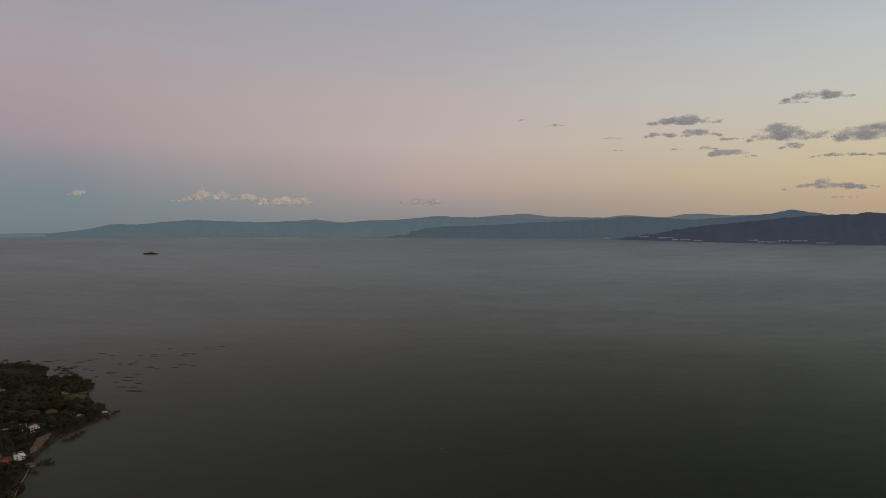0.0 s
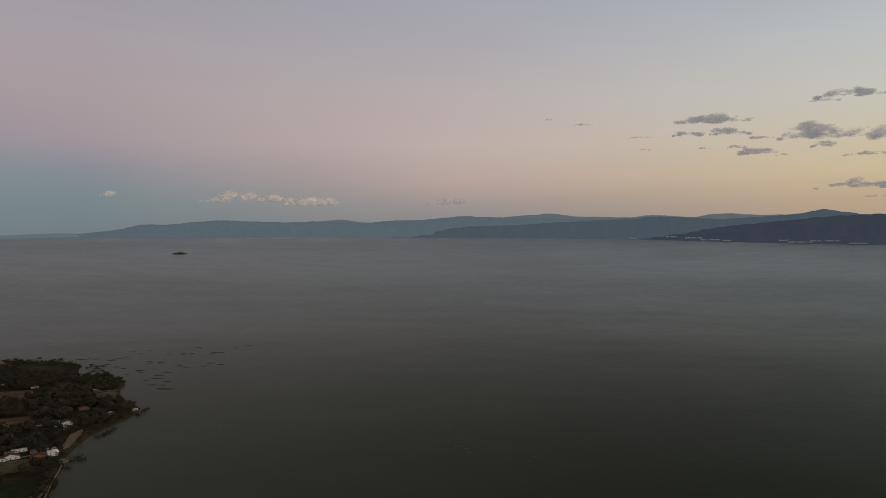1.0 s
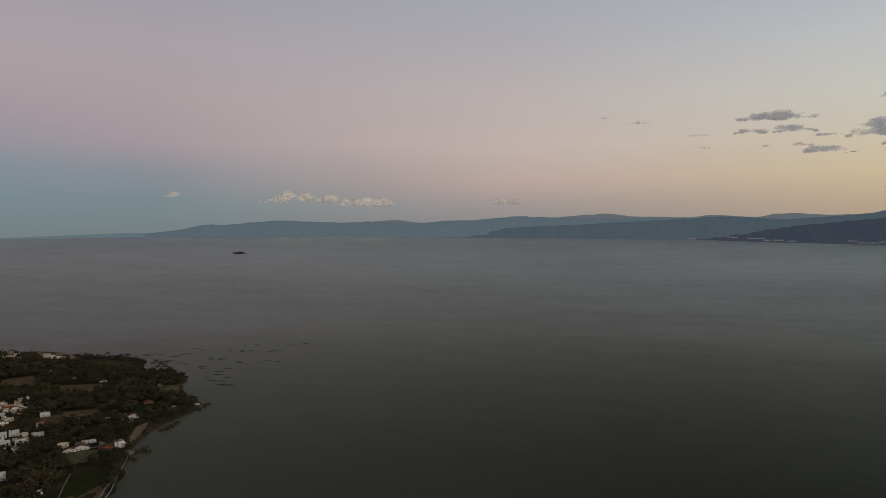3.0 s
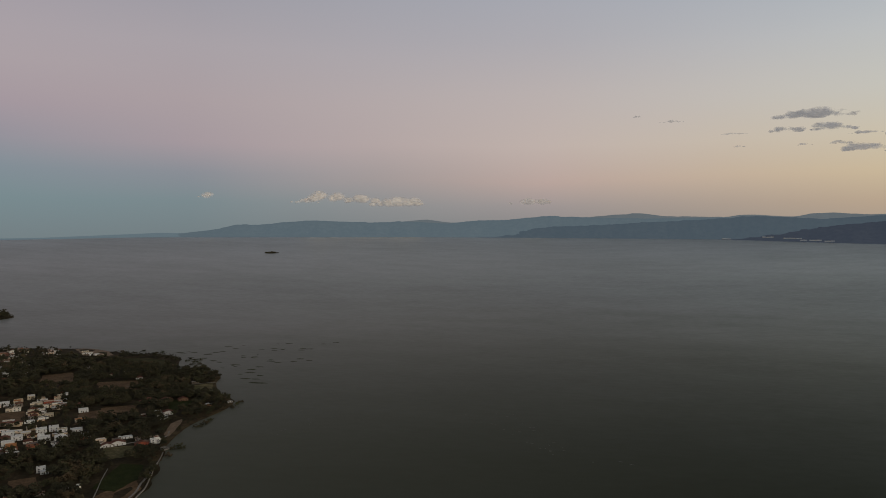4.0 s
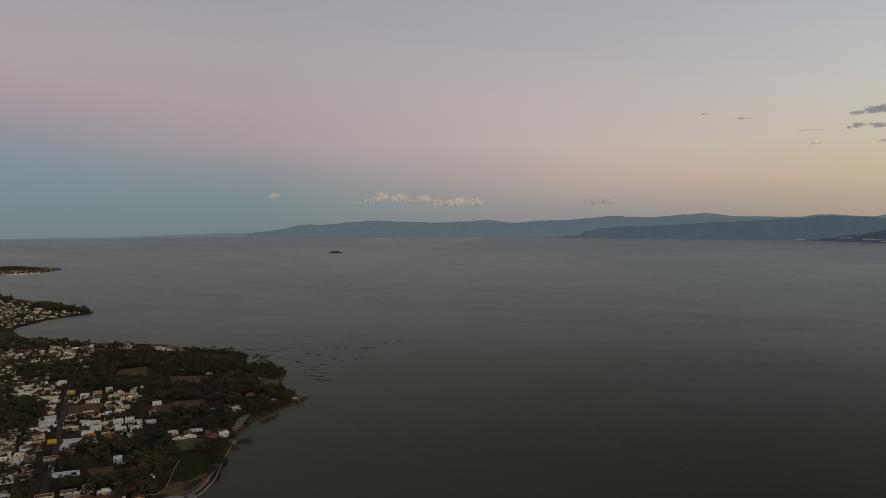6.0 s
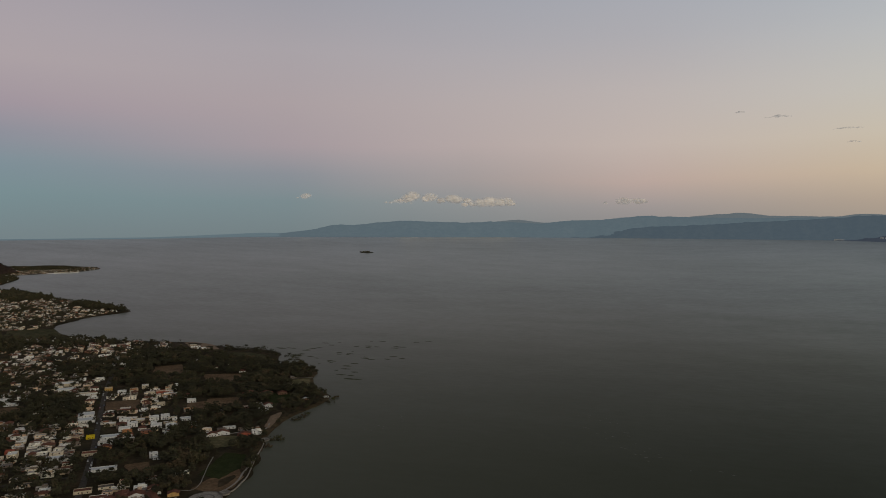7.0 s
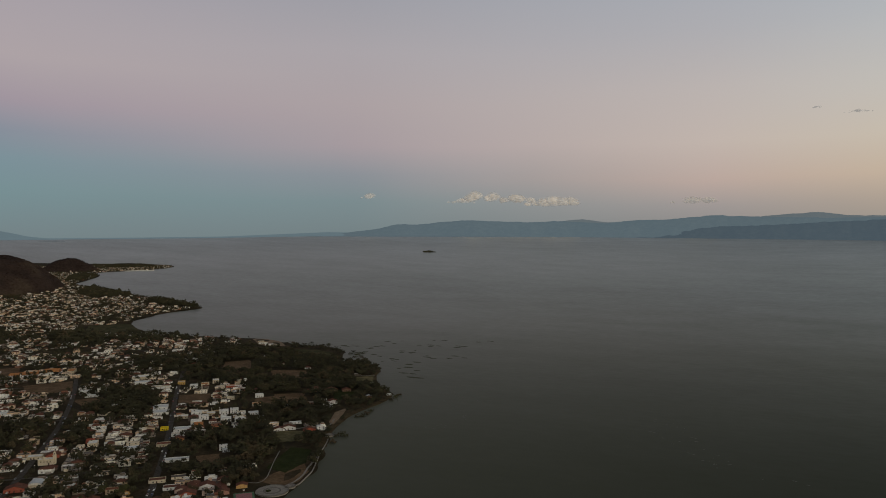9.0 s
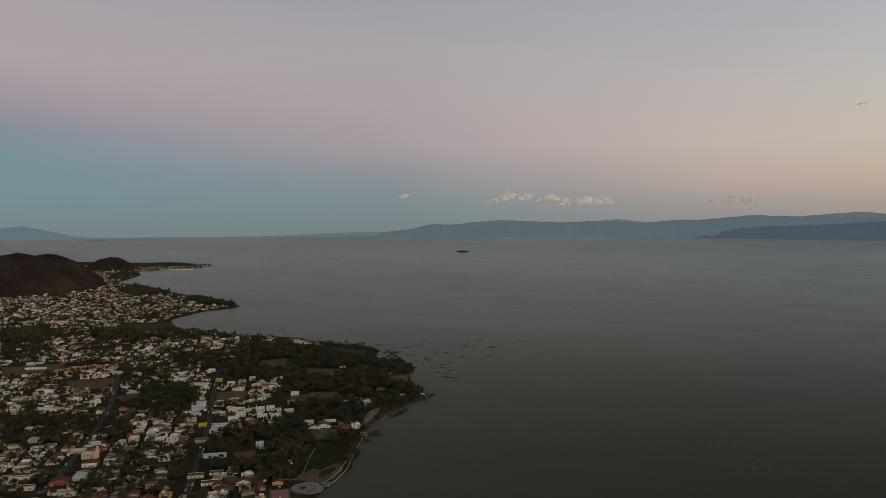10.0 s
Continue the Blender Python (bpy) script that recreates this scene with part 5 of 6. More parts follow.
def massed_houses(name, ids, label):
    """Thousands of houses too far off to pick apart: walls with parapets, recessed roofs, windows, roof rooms."""
    V_, F_, I_ = [], [], []
    k = 0

    def add(v, f, mi):
        nonlocal k
        V_.append(v)
        F_.extend([tuple(q + k for q in face) for face in f])
        I_.extend([mi] * len(f))
        k += len(v)

    ring = [(0, 1, 5, 4), (1, 2, 6, 5), (2, 3, 7, 6), (3, 0, 4, 7)]
    for i in ids:
        w, d = lots[i, 2] * rng.uniform(0.85, 1.0), rng.uniform(7.5, 15.0)
        h = rng.choice([2.4, 2.8, 4.2, 5.0], p=[0.42, 0.34, 0.17, 0.07])
        a_ = radians(HEADING + rng.uniform(-5, 5))
        c, s = math.cos(a_), math.sin(a_)
        base = np.array([pos[i, 0], pos[i, 1], max(gz_[i], 0.3)])

        def put(pts):
            p_ = np.array(pts, float)
            return np.column_stack([p_[:, 0] * c - p_[:, 1] * s, p_[:, 0] * s + p_[:, 1] * c, p_[:, 2]]) + base

        x, y = w / 2, d / 2
        add(put(box(-x, -y, -1, x, y, h)), ring, 0)
        if rng.random() < 0.16:
            v = put([(-x - .4, -y - .4, h), (x + .4, -y - .4, h), (x + .4, 0, h + 1.8), (-x - .4, 0, h + 1.8), (x + .4, y + .4, h), (-x - .4, y + .4, h)])
            add(v, [(0, 1, 2, 3), (3, 2, 4, 5), (1, 4, 2), (5, 0, 3)], 3)
        else:
            add(put([(-x, -y, h - .4), (x, -y, h - .4), (x, y, h - .4), (-x, y, h - .4)]), [(0, 1, 2, 3)], 1)
            if rng.random() < 0.28:
                ux, uy = rng.uniform(-0.2, 0.2) * w, rng.uniform(-0.25, 0.25) * d
                q = rng.uniform(0.22, 0.34)
                b8 = box(ux - w * q, uy - d * q, h - .4, ux + w * q, uy + d * q, h + 1.8)
                add(put(b8), ring, 0)
                add(put([(p_[0], p_[1], h + 1.81) for p_ in b8[4:]]), [(0, 1, 2, 3)], 1)
        if rng.random() < 0.5:
            yy, ww, hh = rng.uniform(-0.45, 0.1) * d, rng.uniform(1.8, 3.4), h * rng.uniform(0.5, 0.8)
            b8 = box(-x - ww, yy, -1, -x + 0.05, yy + d * rng.uniform(0.25, 0.45), hh)
            add(put(b8), ring, 0)
            add(put(b8[4:]), [(0, 1, 2, 3)], 1)
        if dist[i] < 2400:
            for sx in (-x - 0.05,):
                for yy in (-0.3 * d, 0.2 * d):
                    for z0 in ((0.9, 3.2) if h > 4.5 else (0.9,)):
                        add(put([(sx, yy, z0), (sx, yy + 1.4, z0), (sx, yy + 1.4, z0 + 1.3), (sx, yy, z0 + 1.3)]), [(0, 3, 2, 1)], 2)
            for sy in (-y - 0.05, y + 0.05):
                for z0 in ((0.9, 3.2) if h > 4.5 else (0.9,)):
                    add(put([(-0.7, sy, z0), (0.7, sy, z0), (0.7, sy, z0 + 1.3), (-0.7, sy, z0 + 1.3)]), [(0, 1, 2, 3)], 2)
    ob = solid(name, far(np.vstack(V_)), F_, [M_WALL_FAR, M_ROOF_FAR, M_GLASS, M_TILE], index=I_)
    return tagged(ob, label, "houses", kind="stuff")


massed_houses("town_houses", [i for i in far_ids if dist[i] < 2500], "dense pale flat-roofed houses of the lakeside town")
massed_houses("distant_town_houses", [i for i in far_ids if dist[i] >= 2500], "distant pale houses on the headlands and below the hills")

# ---------------------------------------------------------------- trees

cand = []
for poly, c in WOODS:
    p = np.array(poly)
    lo, hi = p.min(0), p.max(0)
    area = (hi - lo).prod()
    q = rng.uniform(lo, hi, (int(area / 60), 2))
    q = q[signed_distance(q, p) > 0]
    q = q[wobble(q[:, 0], q[:, 1], 30, 71.0) > -0.12]
    cand.append(q[rng.random(len(q)) < (1.0 - 0.8 * c)])
yards = pos[~built & ~clear]
cand.append(yards + rng.normal(0, 4.0, yards.shape))
yard = pos[built]
cand.append(yard[rng.random(len(yard)) < 0.34] + V * 8.0)
street = pos[built & (dist < 1500)]
cand.append(street[rng.random(len(street)) < 0.36] - U * 5.5 + rng.normal(0, 1.5, (1, 2)))
edge = smooth_line(SHORE + SHORE_FAR[:14], 40)
edge = edge[rng.random(len(edge)) < 0.75] + rng.normal(0, 8, (1, 2)) * 0
inland = edge + rng.normal(0, 9, edge.shape)
cand.append(inland)
tp = np.vstack(cand)
td = np.hypot(tp[:, 0], tp[:, 1])
tb = np.degrees(np.arctan2(tp[:, 0], tp[:, 1]))
tz, tg = ground_height(tp[:, 0], tp[:, 1])
ok = (td > 540) & (td < 6000) & (tb > -60) & (tb < -18) & (tg > 2.5) & (tz < 9) & ~in_any(tp, CLEAR, 1.5)
for q in taken:
    ok &= np.hypot(tp[:, 0] - q[0], tp[:, 1] - q[1]) > 10
for q in ((PX, PY, 17), (QX, QY, 7), (RX, RY, 8)):
    ok &= np.hypot(tp[:, 0] - q[0], tp[:, 1] - q[1]) > q[2]
road_hit = np.zeros(len(tp), bool)
for q in road_pts:
    road_hit |= (np.abs(tp[:, 0] - q[0]) < 6.5) & (np.abs(tp[:, 1] - q[1]) < 6.5)
ok &= ~road_hit
tp, td, tz, tg = tp[ok], td[ok], tz[ok], tg[ok]
size = np.clip(rng.lognormal(-0.12, 0.30, len(tp)), 0.42, 1.55) * np.where(tg < 14, 0.72, 1.0)
spit = signed_distance(tp, np.array([(-880, 1330), (-846, 1368), (-788, 1368), (-700, 1332), (-680, 1240), (-725, 1235), (-800, 1240)])) > 0
size = np.where(spit, size * 0.55, size)
wooded = in_any(tp, [q[0] for q in WOODS if q[1] < 0.3])
size = np.where(wooded, size, size * (1 - 0.24 * np.clip((td - 700) / 500, 0, 1)))
for poly in (11, 12, 13, 14):
    size = np.where(signed_distance(tp, np.array(WOODS[poly][0])) > 0, size * 1.55, size)


def crown_points(m, r, hgt, base):
    """Places of leaf clumps: several lobes round the limbs, with gaps between them."""
    lobes = rng.normal(0, 1, (7, 3)) * np.array([r * 0.42, r * 0.42, hgt * 0.20]) + np.array([0, 0, base + hgt * 0.5])
    pick = lobes[rng.integers(0, 7, m)]
    d_ = rng.normal(0, 1, (m, 3))
    d_ /= np.linalg.norm(d_, axis=1)[:, None]
    return pick + d_ * np.array([r * 0.42, r * 0.42, hgt * 0.26]) * rng.uniform(0.55, 1.0, (m, 1))


def limb(a, b_, r0, r1):
    a, b_ = Vector(a), Vector(b_)
    rot = (b_ - a).to_track_quat("Z", "Y").to_matrix()
    v = []
    for c_, r in ((a, r0), (b_, r1)):
        for k in range(6):
            v.append(tuple(c_ + rot @ Vector((r * math.cos(k * math.pi / 3), r * math.sin(k * math.pi / 3), 0))))
    return v, [(i, (i + 1) % 6, (i + 1) % 6 + 6, i + 6) for i in range(6)]


def tree(r, hgt, base, label):
    root = new("tree")
    v, f = limb((0, 0, -0.8), (0.2, 0.1, base + hgt * 0.4), 0.34, 0.18)
    for k in range(5):
        t_ = k * 1.26
        v2, f2 = limb((0.1, 0, base * 0.8), (r * 0.5 * math.cos(t_), r * 0.5 * math.sin(t_), base + hgt * 0.5), 0.16, 0.05)
        f += [tuple(q + len(v) for q in face) for face in f2]
        v += v2
    part("trunk", v, f, M_BARK, root)
    m = 210
    pts = crown_points(m, r, hgt, base)
    sz = rng.uniform(0.08, 0.17, m) * r
    v, f = clumps(pts, sz, ICO_V, ICO_F, 0.28, 0.8)
    part("crown", v, f, M_LEAF, root)
    return tagged(root, label, "tree", "trees of the lakeside gardens")


KINDS = [(4.6, 6.5, 2.2, "broad dark green garden tree with an uneven crown"), (3.6, 7.5, 2.6, "tall dark green tree with a loose crown"), (5.4, 6.0, 2.4, "wide spreading dark tree over the gardens"),
         (3.0, 4.5, 1.6, "small round olive-green tree"), (3.8, 9.5, 2.8, "tall narrow dark tree"), (4.4, 5.5, 1.8, "low bushy brown-green tree by the shore")]
near_first = np.argsort(td)
grown = {}
for i in near_first[:290]:
    k = int(rng.integers(len(KINDS)))
    m = pose(tp[i, 0], tp[i, 1], max(tz[i], 0.1), 0, 0, rng.uniform(0, 360))
    if k in grown:
        ob = copy_thing(grown[k], m)
    else:
        grown[k] = ob = tree(*KINDS[k])
        ob.matrix_basis = m
    ob.scale = (size[i], size[i], size[i] * rng.uniform(0.85, 1.15))


def massed_trees(name, ids, per, label):
    ids = np.asarray(ids)
    m = len(ids)
    r = (rng.uniform(3.0, 5.4, m) * size[ids])[:, None]
    hgt = rng.uniform(5, 9.5, m)[:, None] * size[ids][:, None]
    d_ = rng.normal(0, 1, (m, per, 3))
    d_ /= np.linalg.norm(d_, axis=2)[:, :, None]
    d_ *= rng.uniform(0.35, 1.0, (m, per, 1))
    c = np.stack([d_[:, :, 0] * r, d_[:, :, 1] * r, 1.8 + hgt * (0.5 + 0.42 * d_[:, :, 2])], -1)
    c += np.column_stack([tp[ids], np.maximum(tz[ids], 0.1)])[:, None, :]
    sz = (rng.uniform(0.17, 0.33, (m, per)) * (1.6 if per < 12 else 1.0) * r).ravel()
    v, f = clumps(c.reshape(-1, 3), sz, OCT_V, OCT_F, 0.35, 0.85)
    ob = solid(name, far(v), f, M_LEAF_FAR)
    return tagged(ob, label, "trees", kind="stuff")


rest = near_first[290:]
massed_trees("town_trees", rest[td[rest] < 1500], 34, "dark trees crowding the gardens and the wooded headland")
massed_trees("distant_trees", rest[td[rest] >= 1500], 8, "distant dark trees between the houses and along the bays")

# scrub on the hills
q = np.column_stack([rng.uniform(-60, -46, 9000), rng.uniform(2900, 5400, 9000)])
q = np.column_stack([np.sin(np.radians(q[:, 0])) * q[:, 1], np.cos(np.radians(q[:, 0])) * q[:, 1]])
z_, _ = ground_height(q[:, 0], q[:, 1])
sel = z_ > 9
q, z_ = q[sel], z_[sel]
v, f = clumps(np.column_stack([q, z_ + 1.0]), rng.uniform(2.5, 6.0, len(q)), OCT_V, OCT_F, 0.35, 0.6)
scrub = solid("hill_scrub", far(v), f, M_HILL)
tagged(scrub, "dry brown scrub covering the hillsides", "shrubs", kind="stuff")

# ---------------------------------------------------------------- lake details

# wooded islet
ic = np.array((-3461, 8569), float)
side = np.array([ic[1], -ic[0]]) / np.linalg.norm(ic)
islet = new("islet")
a = np.linspace(0, 2 * math.pi, 28, endpoint=False)
ringv = np.array([ic + side * math.cos(k) * 78 * (1 + 0.15 * math.sin(3 * k)) + ic / np.linalg.norm(ic) * math.sin(k) * 56 for k in a])
v = np.vstack([np.column_stack([ringv, np.full(28, -1.0)]), np.column_stack([ic + (ringv - ic) * 0.9, np.full(28, 2.0)])])
part("ground", far(v), [tuple(range(28, 56))] + [(i, (i + 1) % 28, (i + 1) % 28 + 28, i + 28) for i in range(28)], M_GROUND, islet)
m = 150
t_ = rng.uniform(-1, 1, m)
c = np.column_stack([ic + side * t_[:, None] * 72 + rng.normal(0, 12, (m, 2)), 2 + rng.uniform(1, 20, m) * np.clip(1.1 - np.abs(t_ + 0.15) ** 1.5, 0.15, 1)])
v, f = clumps(c, rng.uniform(4, 8, m), OCT_V, OCT_F, 0.35, 0.8)
part("trees", far(v), f, M_LEAF_FAR, islet)
tagged(islet, "small wooded island alone in the lake", "island")

# floating plants off the headland
spots = [(-615, 1371), (-588, 1352), (-672, 1456), (-612, 1455), (-587, 1466), (-735, 1393), (-696, 1377), (-651, 1310), (-660, 1277), (-683, 1296), (-683, 1416), (-764, 1389), (-812, 1403), (-850, 1396), (-530, 1208), (-502, 1184), (-516, 1156), (-484, 1126), (-473, 1126), (-539, 1235), (-584, 1275), (-599, 1241), (-526, 1476), (-504, 1547), (-466, 1340), (-584, 1540), (-950, 1429), (-910, 1427), (-1020, 1460), (-683, 1334), (-700, 1480), (-543, 1335)]
for x, y in spots:
    for rep in range(rng.integers(1, 4)):
        k = 14
        a = np.linspace(0, 2 * math.pi, k, endpoint=False)
        rr = rng.uniform(0.8, 3.4) * rng.uniform(0.6, 1.3, k)
        lx, ly = x + rng.normal(0, 12) * (rep > 0), y + rng.normal(0, 14) * (rep > 0)
        ring_ = np.column_stack([lx + rr * np.cos(a) * 2.8, ly + rr * np.sin(a) * 1.2])
        v = np.vstack([np.column_stack([ring_, np.full(k, -0.1)]), np.column_stack([(lx, ly) + (ring_ - (lx, ly)) * 0.8, np.full(k, 0.35)])])
        ob = solid("plant_raft", v, [tuple(range(k, 2 * k))] + [(i, (i + 1) % k, (i + 1) % k + k, i + k) for i in range(k)], M_WEED)
        tagged(ob, "dark raft of floating water plants on the lake", "water plants", "rafts of floating plants")

# wind-blown foam lying in broken lines
foam_lines = [[(-78, 993), (-24, 919), (13, 828), (45, 794), (78, 782)], [(-318, 1003), (-319, 1061), (-304, 1130)], [(-415, 1091), (-364, 1020), (-346, 943)], [(-349, 830), (-313, 876), (-315, 912)], [(-124, 973), (-74, 928), (-29, 867), (8, 811)], [(-373, 978), (-396, 1058), (-385, 1109)], [(-333, 1023), (-326, 1089), (-336, 1170)]]
for line in foam_lines:
    for x, y in smooth_line(line, 9):
        if rng.random() < 0.45:
            continue
        x, y = x + rng.normal(0, 5), y + rng.normal(0, 6)
        k = 10
        a = np.linspace(0, 2 * math.pi, k, endpoint=False)
        th = rng.uniform(-0.6, 0.6)
        ex, ey = rng.uniform(0.8, 3.2) * np.cos(a) * rng.uniform(0.6, 1.2, k), rng.uniform(0.4, 1.2) * np.sin(a) * rng.uniform(0.6, 1.2, k)
        ring_ = np.column_stack([x + ex * math.cos(th) - ey * math.sin(th), y + ex * math.sin(th) + ey * math.cos(th)])
        v = np.vstack([np.column_stack([ring_, np.full(k, -0.05)]), np.column_stack([(x, y) + (ring_ - (x, y)) * 0.9, np.full(k, 0.06)])])
        ob = solid("foam_streak", v, [tuple(range(k, 2 * k))] + [(i, (i + 1) % k, (i + 1) % k + k, i + k) for i in range(k)], M_FOAM)
        tagged(ob, "thin pale streak of foam on the lake", "foam", "foam streaks on the lake")

# pale greenhouses on the far shore
for az_, el_, w_, h_ in [(13.21, -0.40, 0.71, 0.07), (16.07, -0.26, 0.79, 0.07), (17.65, -0.35, 1.30, 0.08), (18.88, -0.48, 1.38, 0.09), (20.02, -0.54, 0.68, 0.06), (23.85, -0.52, 0.67, 0.07), (24.95, -0.64, 1.65, 0.07), (25.88, -0.55, 0.74, 0.07), (26.90, -0.53, 1.05, 0.08), (28.58, -0.70, 1.20, 0.06)]:
    x, y, z = bearing(az_, el_, lake_end(az_) - 6)
    hw, hh = radians(w_) * 4200 / 2, radians(h_) * 4200 / 3.2
    root = new("greenhouse")
    for k in range(3):
        c_ = (k - 1) * hw * 0.68 + rng.uniform(-0.1, 0.1) * hw
        part("bay", *boxes((c_ - hw * 0.30, -3, -hh * rng.uniform(0.6, 1)- 3, c_ + hw * 0.30, 3, hh * rng.uniform(0.3, 1))), M_SHEET, root)
    root.matrix_basis = pose(x, y, z, 0, 0, -az_)
    tagged(root, "long pale plastic greenhouse on the far shore", "greenhouse", "greenhouses on the far shore")

# white breakwater below the far headland, low islet at the lake's far end
bw = np.array([(-3516, 3514), (-3471, 3586), (-3418, 3663)], float)
ob = strip("breakwater", smooth_line(bw, 6), 9.0, M_WHITE, 3.0, 5.0)
tagged(ob, "long white breakwater below the far headland", "breakwater")
lx = np.array((-16595, 14089), float)
sd = np.array([lx[1], -lx[0]]) / np.linalg.norm(lx)
m = 60
t_ = np.linspace(-1, 1, m)
v, f = clumps(np.column_stack([lx + sd * t_[:, None] * 330, 2 + 4 * (1 - t_ ** 2)]), np.column_stack([np.full(m, 26), np.full(m, 26), 3 + 8 * (1 - t_ ** 2)]), ICO_V, ICO_F, 0.2)
ob = solid("islet", far(v), f, M_MID)
tagged(ob, "low dark islet far out on the lake", "island")

# reeds and drowned bushes standing off the shore
for x, y in [(-431, 764), (-431, 778), (-421, 766), (-422, 739), (-447, 864), (-447, 877), (-450, 856), (-447, 891), (-451, 979), (-448, 961), (-680, 1290), (-659, 1270), (-707, 1323), (-679, 1313), (-800, 1382), (-850, 1396), (-900, 1370), (-893, 1384), (-870, 1362), (-884, 1376), (-700, 1300), (-690, 1310), (-672, 1262), (-452, 992)]:
    root = new("bush")
    m = 26
    c = rng.normal(0, 1, (m, 3)) * np.array([2.6, 2.6, 0.9]) + np.array([0, 0, 1.2])
    v, f = clumps(c, rng.uniform(0.6, 1.3, m), OCT_V, OCT_F, 0.35)
    part("leaves", v, f, M_LEAF, root)
    v, f = limb((0, 0, -1.5), (0.3, 0.2, 1.6), 0.12, 0.05)
    part("stem", v, f, M_BARK, root)
    root.matrix_basis = pose(x, y, 0)
    tagged(root, "dark bush standing in the shallow water", "bush", "bushes in the shallows")

# street and house lamps already lit at dusk; some posts stand in for car lights
lamp_spots = [(-551, 578), (-681, 534), (-674, 525), (-665, 515), (-672, 535), (-664, 512), (-656, 533), (-696, 488), (-687, 487), (-708, 492), (-712, 512), (-689, 507), (-678, 513), (-641, 526), (-638, 527), (-679, 967), (-788, 883), (-671, 619), (-659, 612), (-658, 605), (-1082, 1100), (-949, 1144), (-962, 748), (-1090, 862), (-1574, 1137), (-1745, 1343), (-2072, 1756), (-1612, 1524), (-1701, 1691), (-3100, 2734), (-2364, 1928)]
for x, y in lamp_spots:
    s_ = max(1.0, math.hypot(x, y) / 900)
    z = max(ground_at(x, y), 0.3)
    root = new("street_lamp")
    part("post", *cylinder(0, 0, -0.6, 6.5, 0.10, 0.06, 6), M_STONE, root)
    v, f = clumps([(0, 0.0, 6.6)], [0.22 * s_], ICO_V, ICO_F, 0.0)
    part("lamp", v, f, M_LAMP, root, "warm lit lamp head")
    px_, py_, pz_ = far([(x, y, z)])[0]
    root.matrix_basis = pose(px_, py_, pz_)
    tagged(root, "slim street lamp already lit at dusk", "street lamp", "lit street lamps")

# parked cars along the streets
M_CAR = material("car_paint", [(0.75, 0.75, 0.74), (0.05, 0.05, 0.06), (0.45, 0.46, 0.48), (0.30, 0.03, 0.03), (0.80, 0.80, 0.79), (0.06, 0.09, 0.18), (0.20, 0.20, 0.21)], 0.5, 0.35, 0.0, per_object=True, steps=True, spread=0.1, spec=0.5)
M_TYRE = material("car_tyre", [(0.02, 0.02, 0.02), (0.03, 0.03, 0.03)], 2.0, 0.9, 0.0)


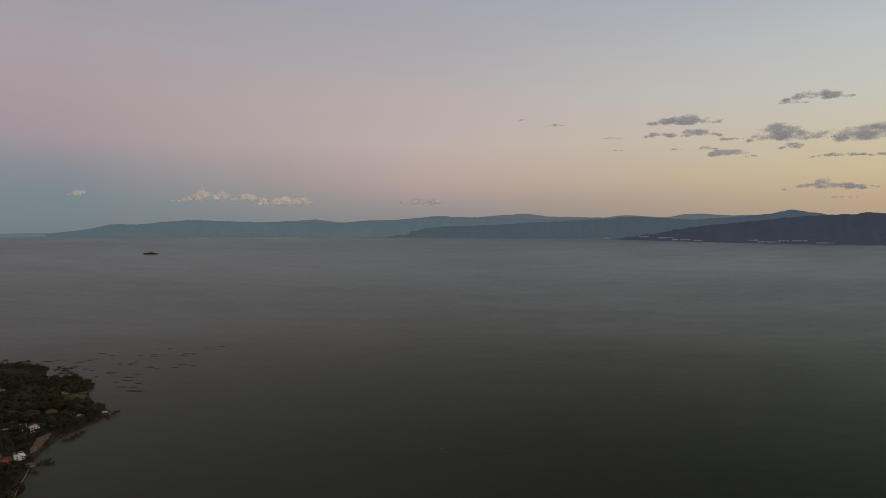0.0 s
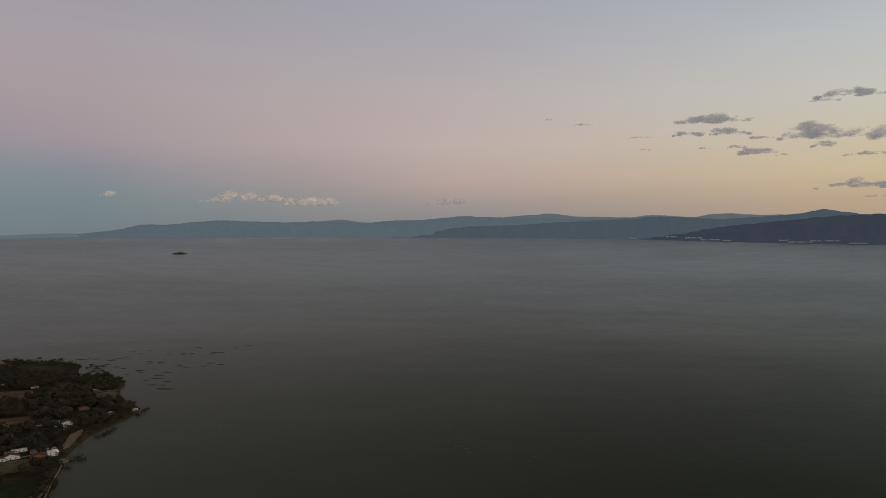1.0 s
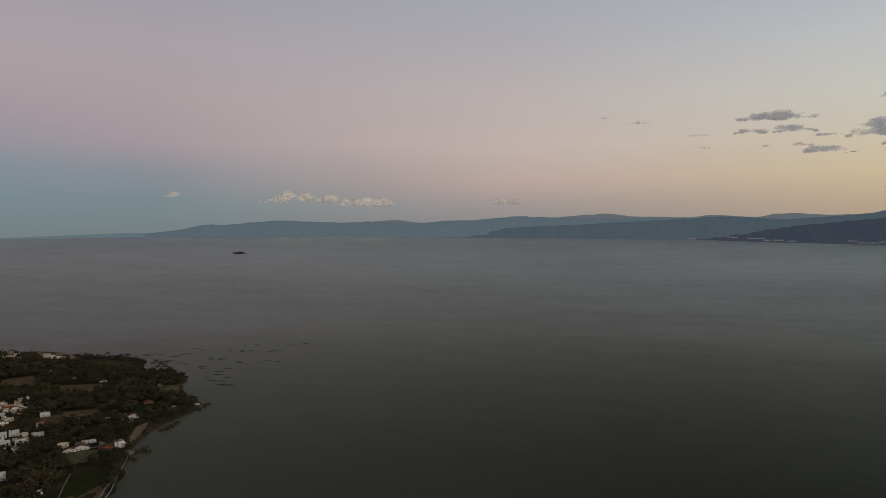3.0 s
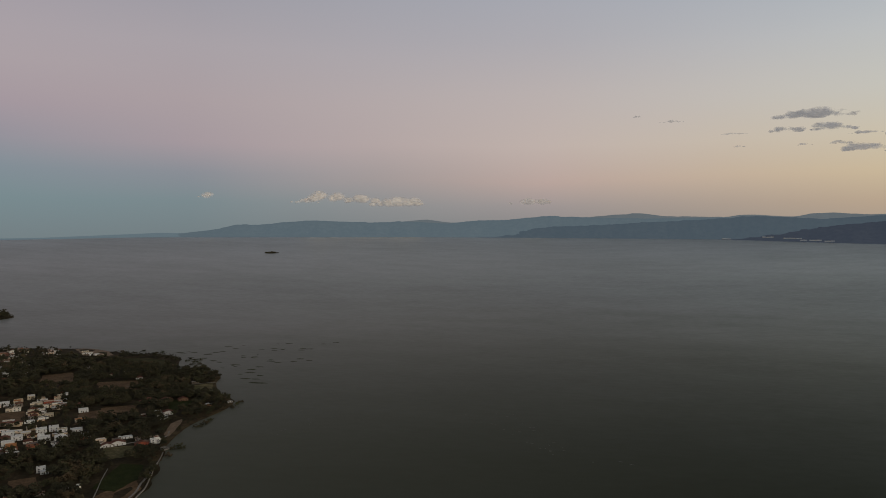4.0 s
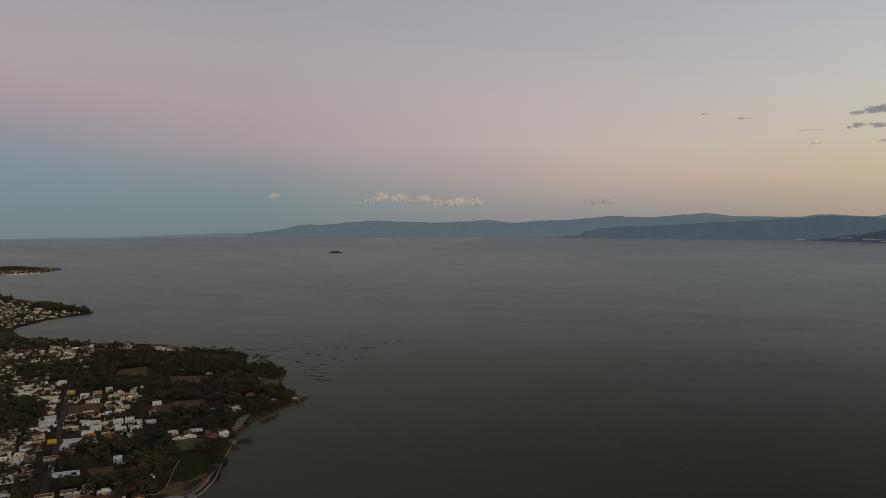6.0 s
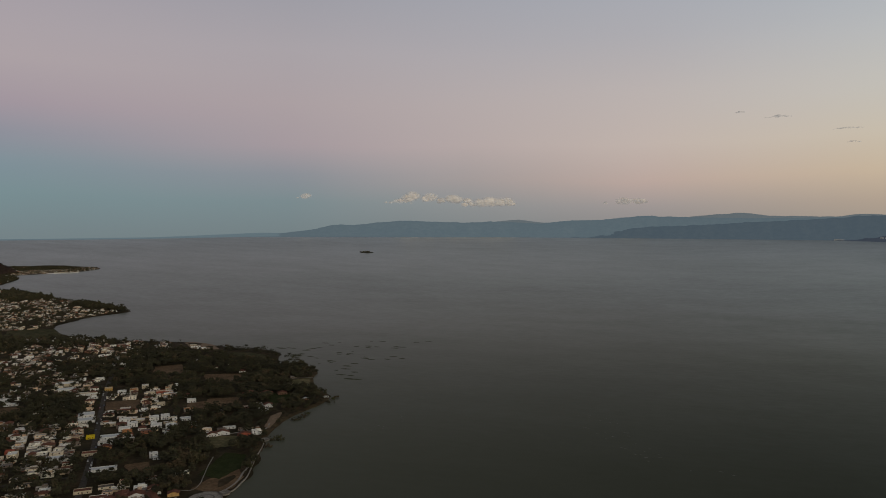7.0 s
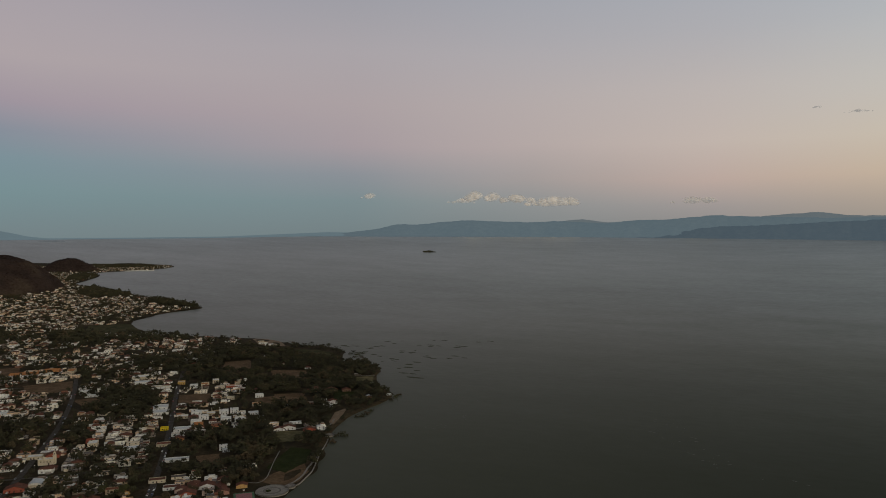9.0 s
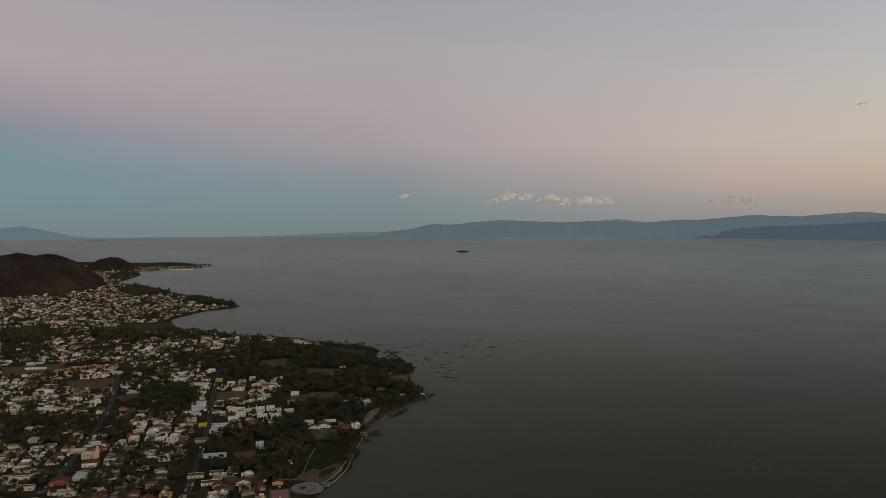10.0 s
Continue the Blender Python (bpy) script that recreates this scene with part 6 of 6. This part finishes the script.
def car():
    root = new("car")
    lower = [(-2.1, -0.85), (2.1, -0.85), (2.1, 0.85), (-2.1, 0.85)]
    v = [(x, y, 0.32) for x, y in lower] + [(x * 1.02, y * 1.0, 0.62) for x, y in lower] + [(x * 0.97, y * 0.95, 0.92) for x, y in lower]
    f = [(3, 2, 1, 0), (8, 9, 10, 11)] + [(i + k, (i + 1) % 4 + k, (i + 1) % 4 + k + 4, i + k + 4) for k in (0, 4) for i in range(4)]
    part("body", v, f, M_CAR, root)
    low, high = [(-1.7, -0.78), (1.0, -0.78), (1.0, 0.78), (-1.7, 0.78)], [(-1.25, -0.62), (0.35, -0.62), (0.35, 0.62), (-1.25, 0.62)]
    v = [(x, y, 0.92) for x, y in low] + [(x, y, 1.38) for x, y in high]
    part("windows", v, [(i, (i + 1) % 4, (i + 1) % 4 + 4, i + 4) for i in range(4)], M_GLASS, root)
    part("roof", *boxes((-1.28, -0.64, 1.38, 0.38, 0.64, 1.44)), M_CAR, root)
    for x in (-1.3, 1.3):
        for y in (-0.82, 0.82):
            v, f = cylinder(0, 0, -0.1, 0.1, 0.32, 0.32, 10)
            wheel = part("wheel", [(x + a, y + c, 0.32 + b_) for a, b_, c in v], f, M_TYRE, root)
            v, f = cylinder(0, 0, -0.115, 0.115, 0.19, 0.19, 8)
            part("rim", [(x + a, y + c, 0.32 + b_) for a, b_, c in v], f, M_SHEET, wheel)
    return tagged(root, "small car parked at the side of the street", "car", "cars parked in the streets")


first = None
for line, off in ((ROADS[0], 2.2), (ROADS[0], -2.2), (ROADS[1], 2.2), (ROADS[1], -2.2)):
    p = smooth_line(line, 30)
    for k in range(6, len(p) - 2):
        if rng.random() > 0.13:
            continue
        d_ = p[k + 1] - p[k]
        d_ /= np.linalg.norm(d_)
        x, y = p[k] + np.array([-d_[1], d_[0]]) * off
        if math.hypot(x, y) > 1250:
            continue
        m = pose(x, y, max(ground_at(x, y), 0.3) + 0.12, 0, 0, math.degrees(math.atan2(d_[1], d_[0])))
        if first is None:
            first = car()
            first.matrix_basis = m
        else:
            copy_thing(first, m)

# walls round gardens and yards
M_YARD = material("weathered_garden_wall", [(0.42, 0.38, 0.33), (0.34, 0.28, 0.22), (0.52, 0.49, 0.45), (0.26, 0.18, 0.14), (0.44, 0.38, 0.31)], 0.3, 0.9, 0.2, per_object=True, steps=True, spread=0.35)
yard_walls = {}
sites = [i for i in order if dist[i] < 1150 and not built[i] and not clear[i] and not near_road[i] and chance[i] > 0.3]
for i in sites[::5][:110]:
    kind = int(rng.integers(3))
    across = rng.random() < 0.7
    m = pose(pos[i, 0], pos[i, 1], max(gz_[i], 0.3), 0, 0, HEADING + (90 if across else 0) + rng.uniform(-3, 3))
    if kind in yard_walls:
        copy_thing(yard_walls[kind], m)
        continue
    length = (11.0, 16.0, 21.0)[kind]
    root = new("garden_wall")
    part("wall", *boxes((-length / 2, -0.12, -0.6, length / 2, 0.12, 2.2)), M_YARD, root)
    part("coping", *boxes((-length / 2 - 0.05, -0.18, 2.2, length / 2 + 0.05, 0.18, 2.3)), M_YARD, root)
    for k in range(int(length // 5) + 1):
        x = -length / 2 + 0.2 + k * (length - 0.4) / (length // 5)
        part("pier", *boxes((x - 0.2, -0.2, -0.6, x + 0.2, 0.2, 2.5)), M_YARD, root)
    root.matrix_basis = m
    yard_walls[kind] = tagged(root, "weathered rendered wall round a town garden", "wall", "garden walls of the town")
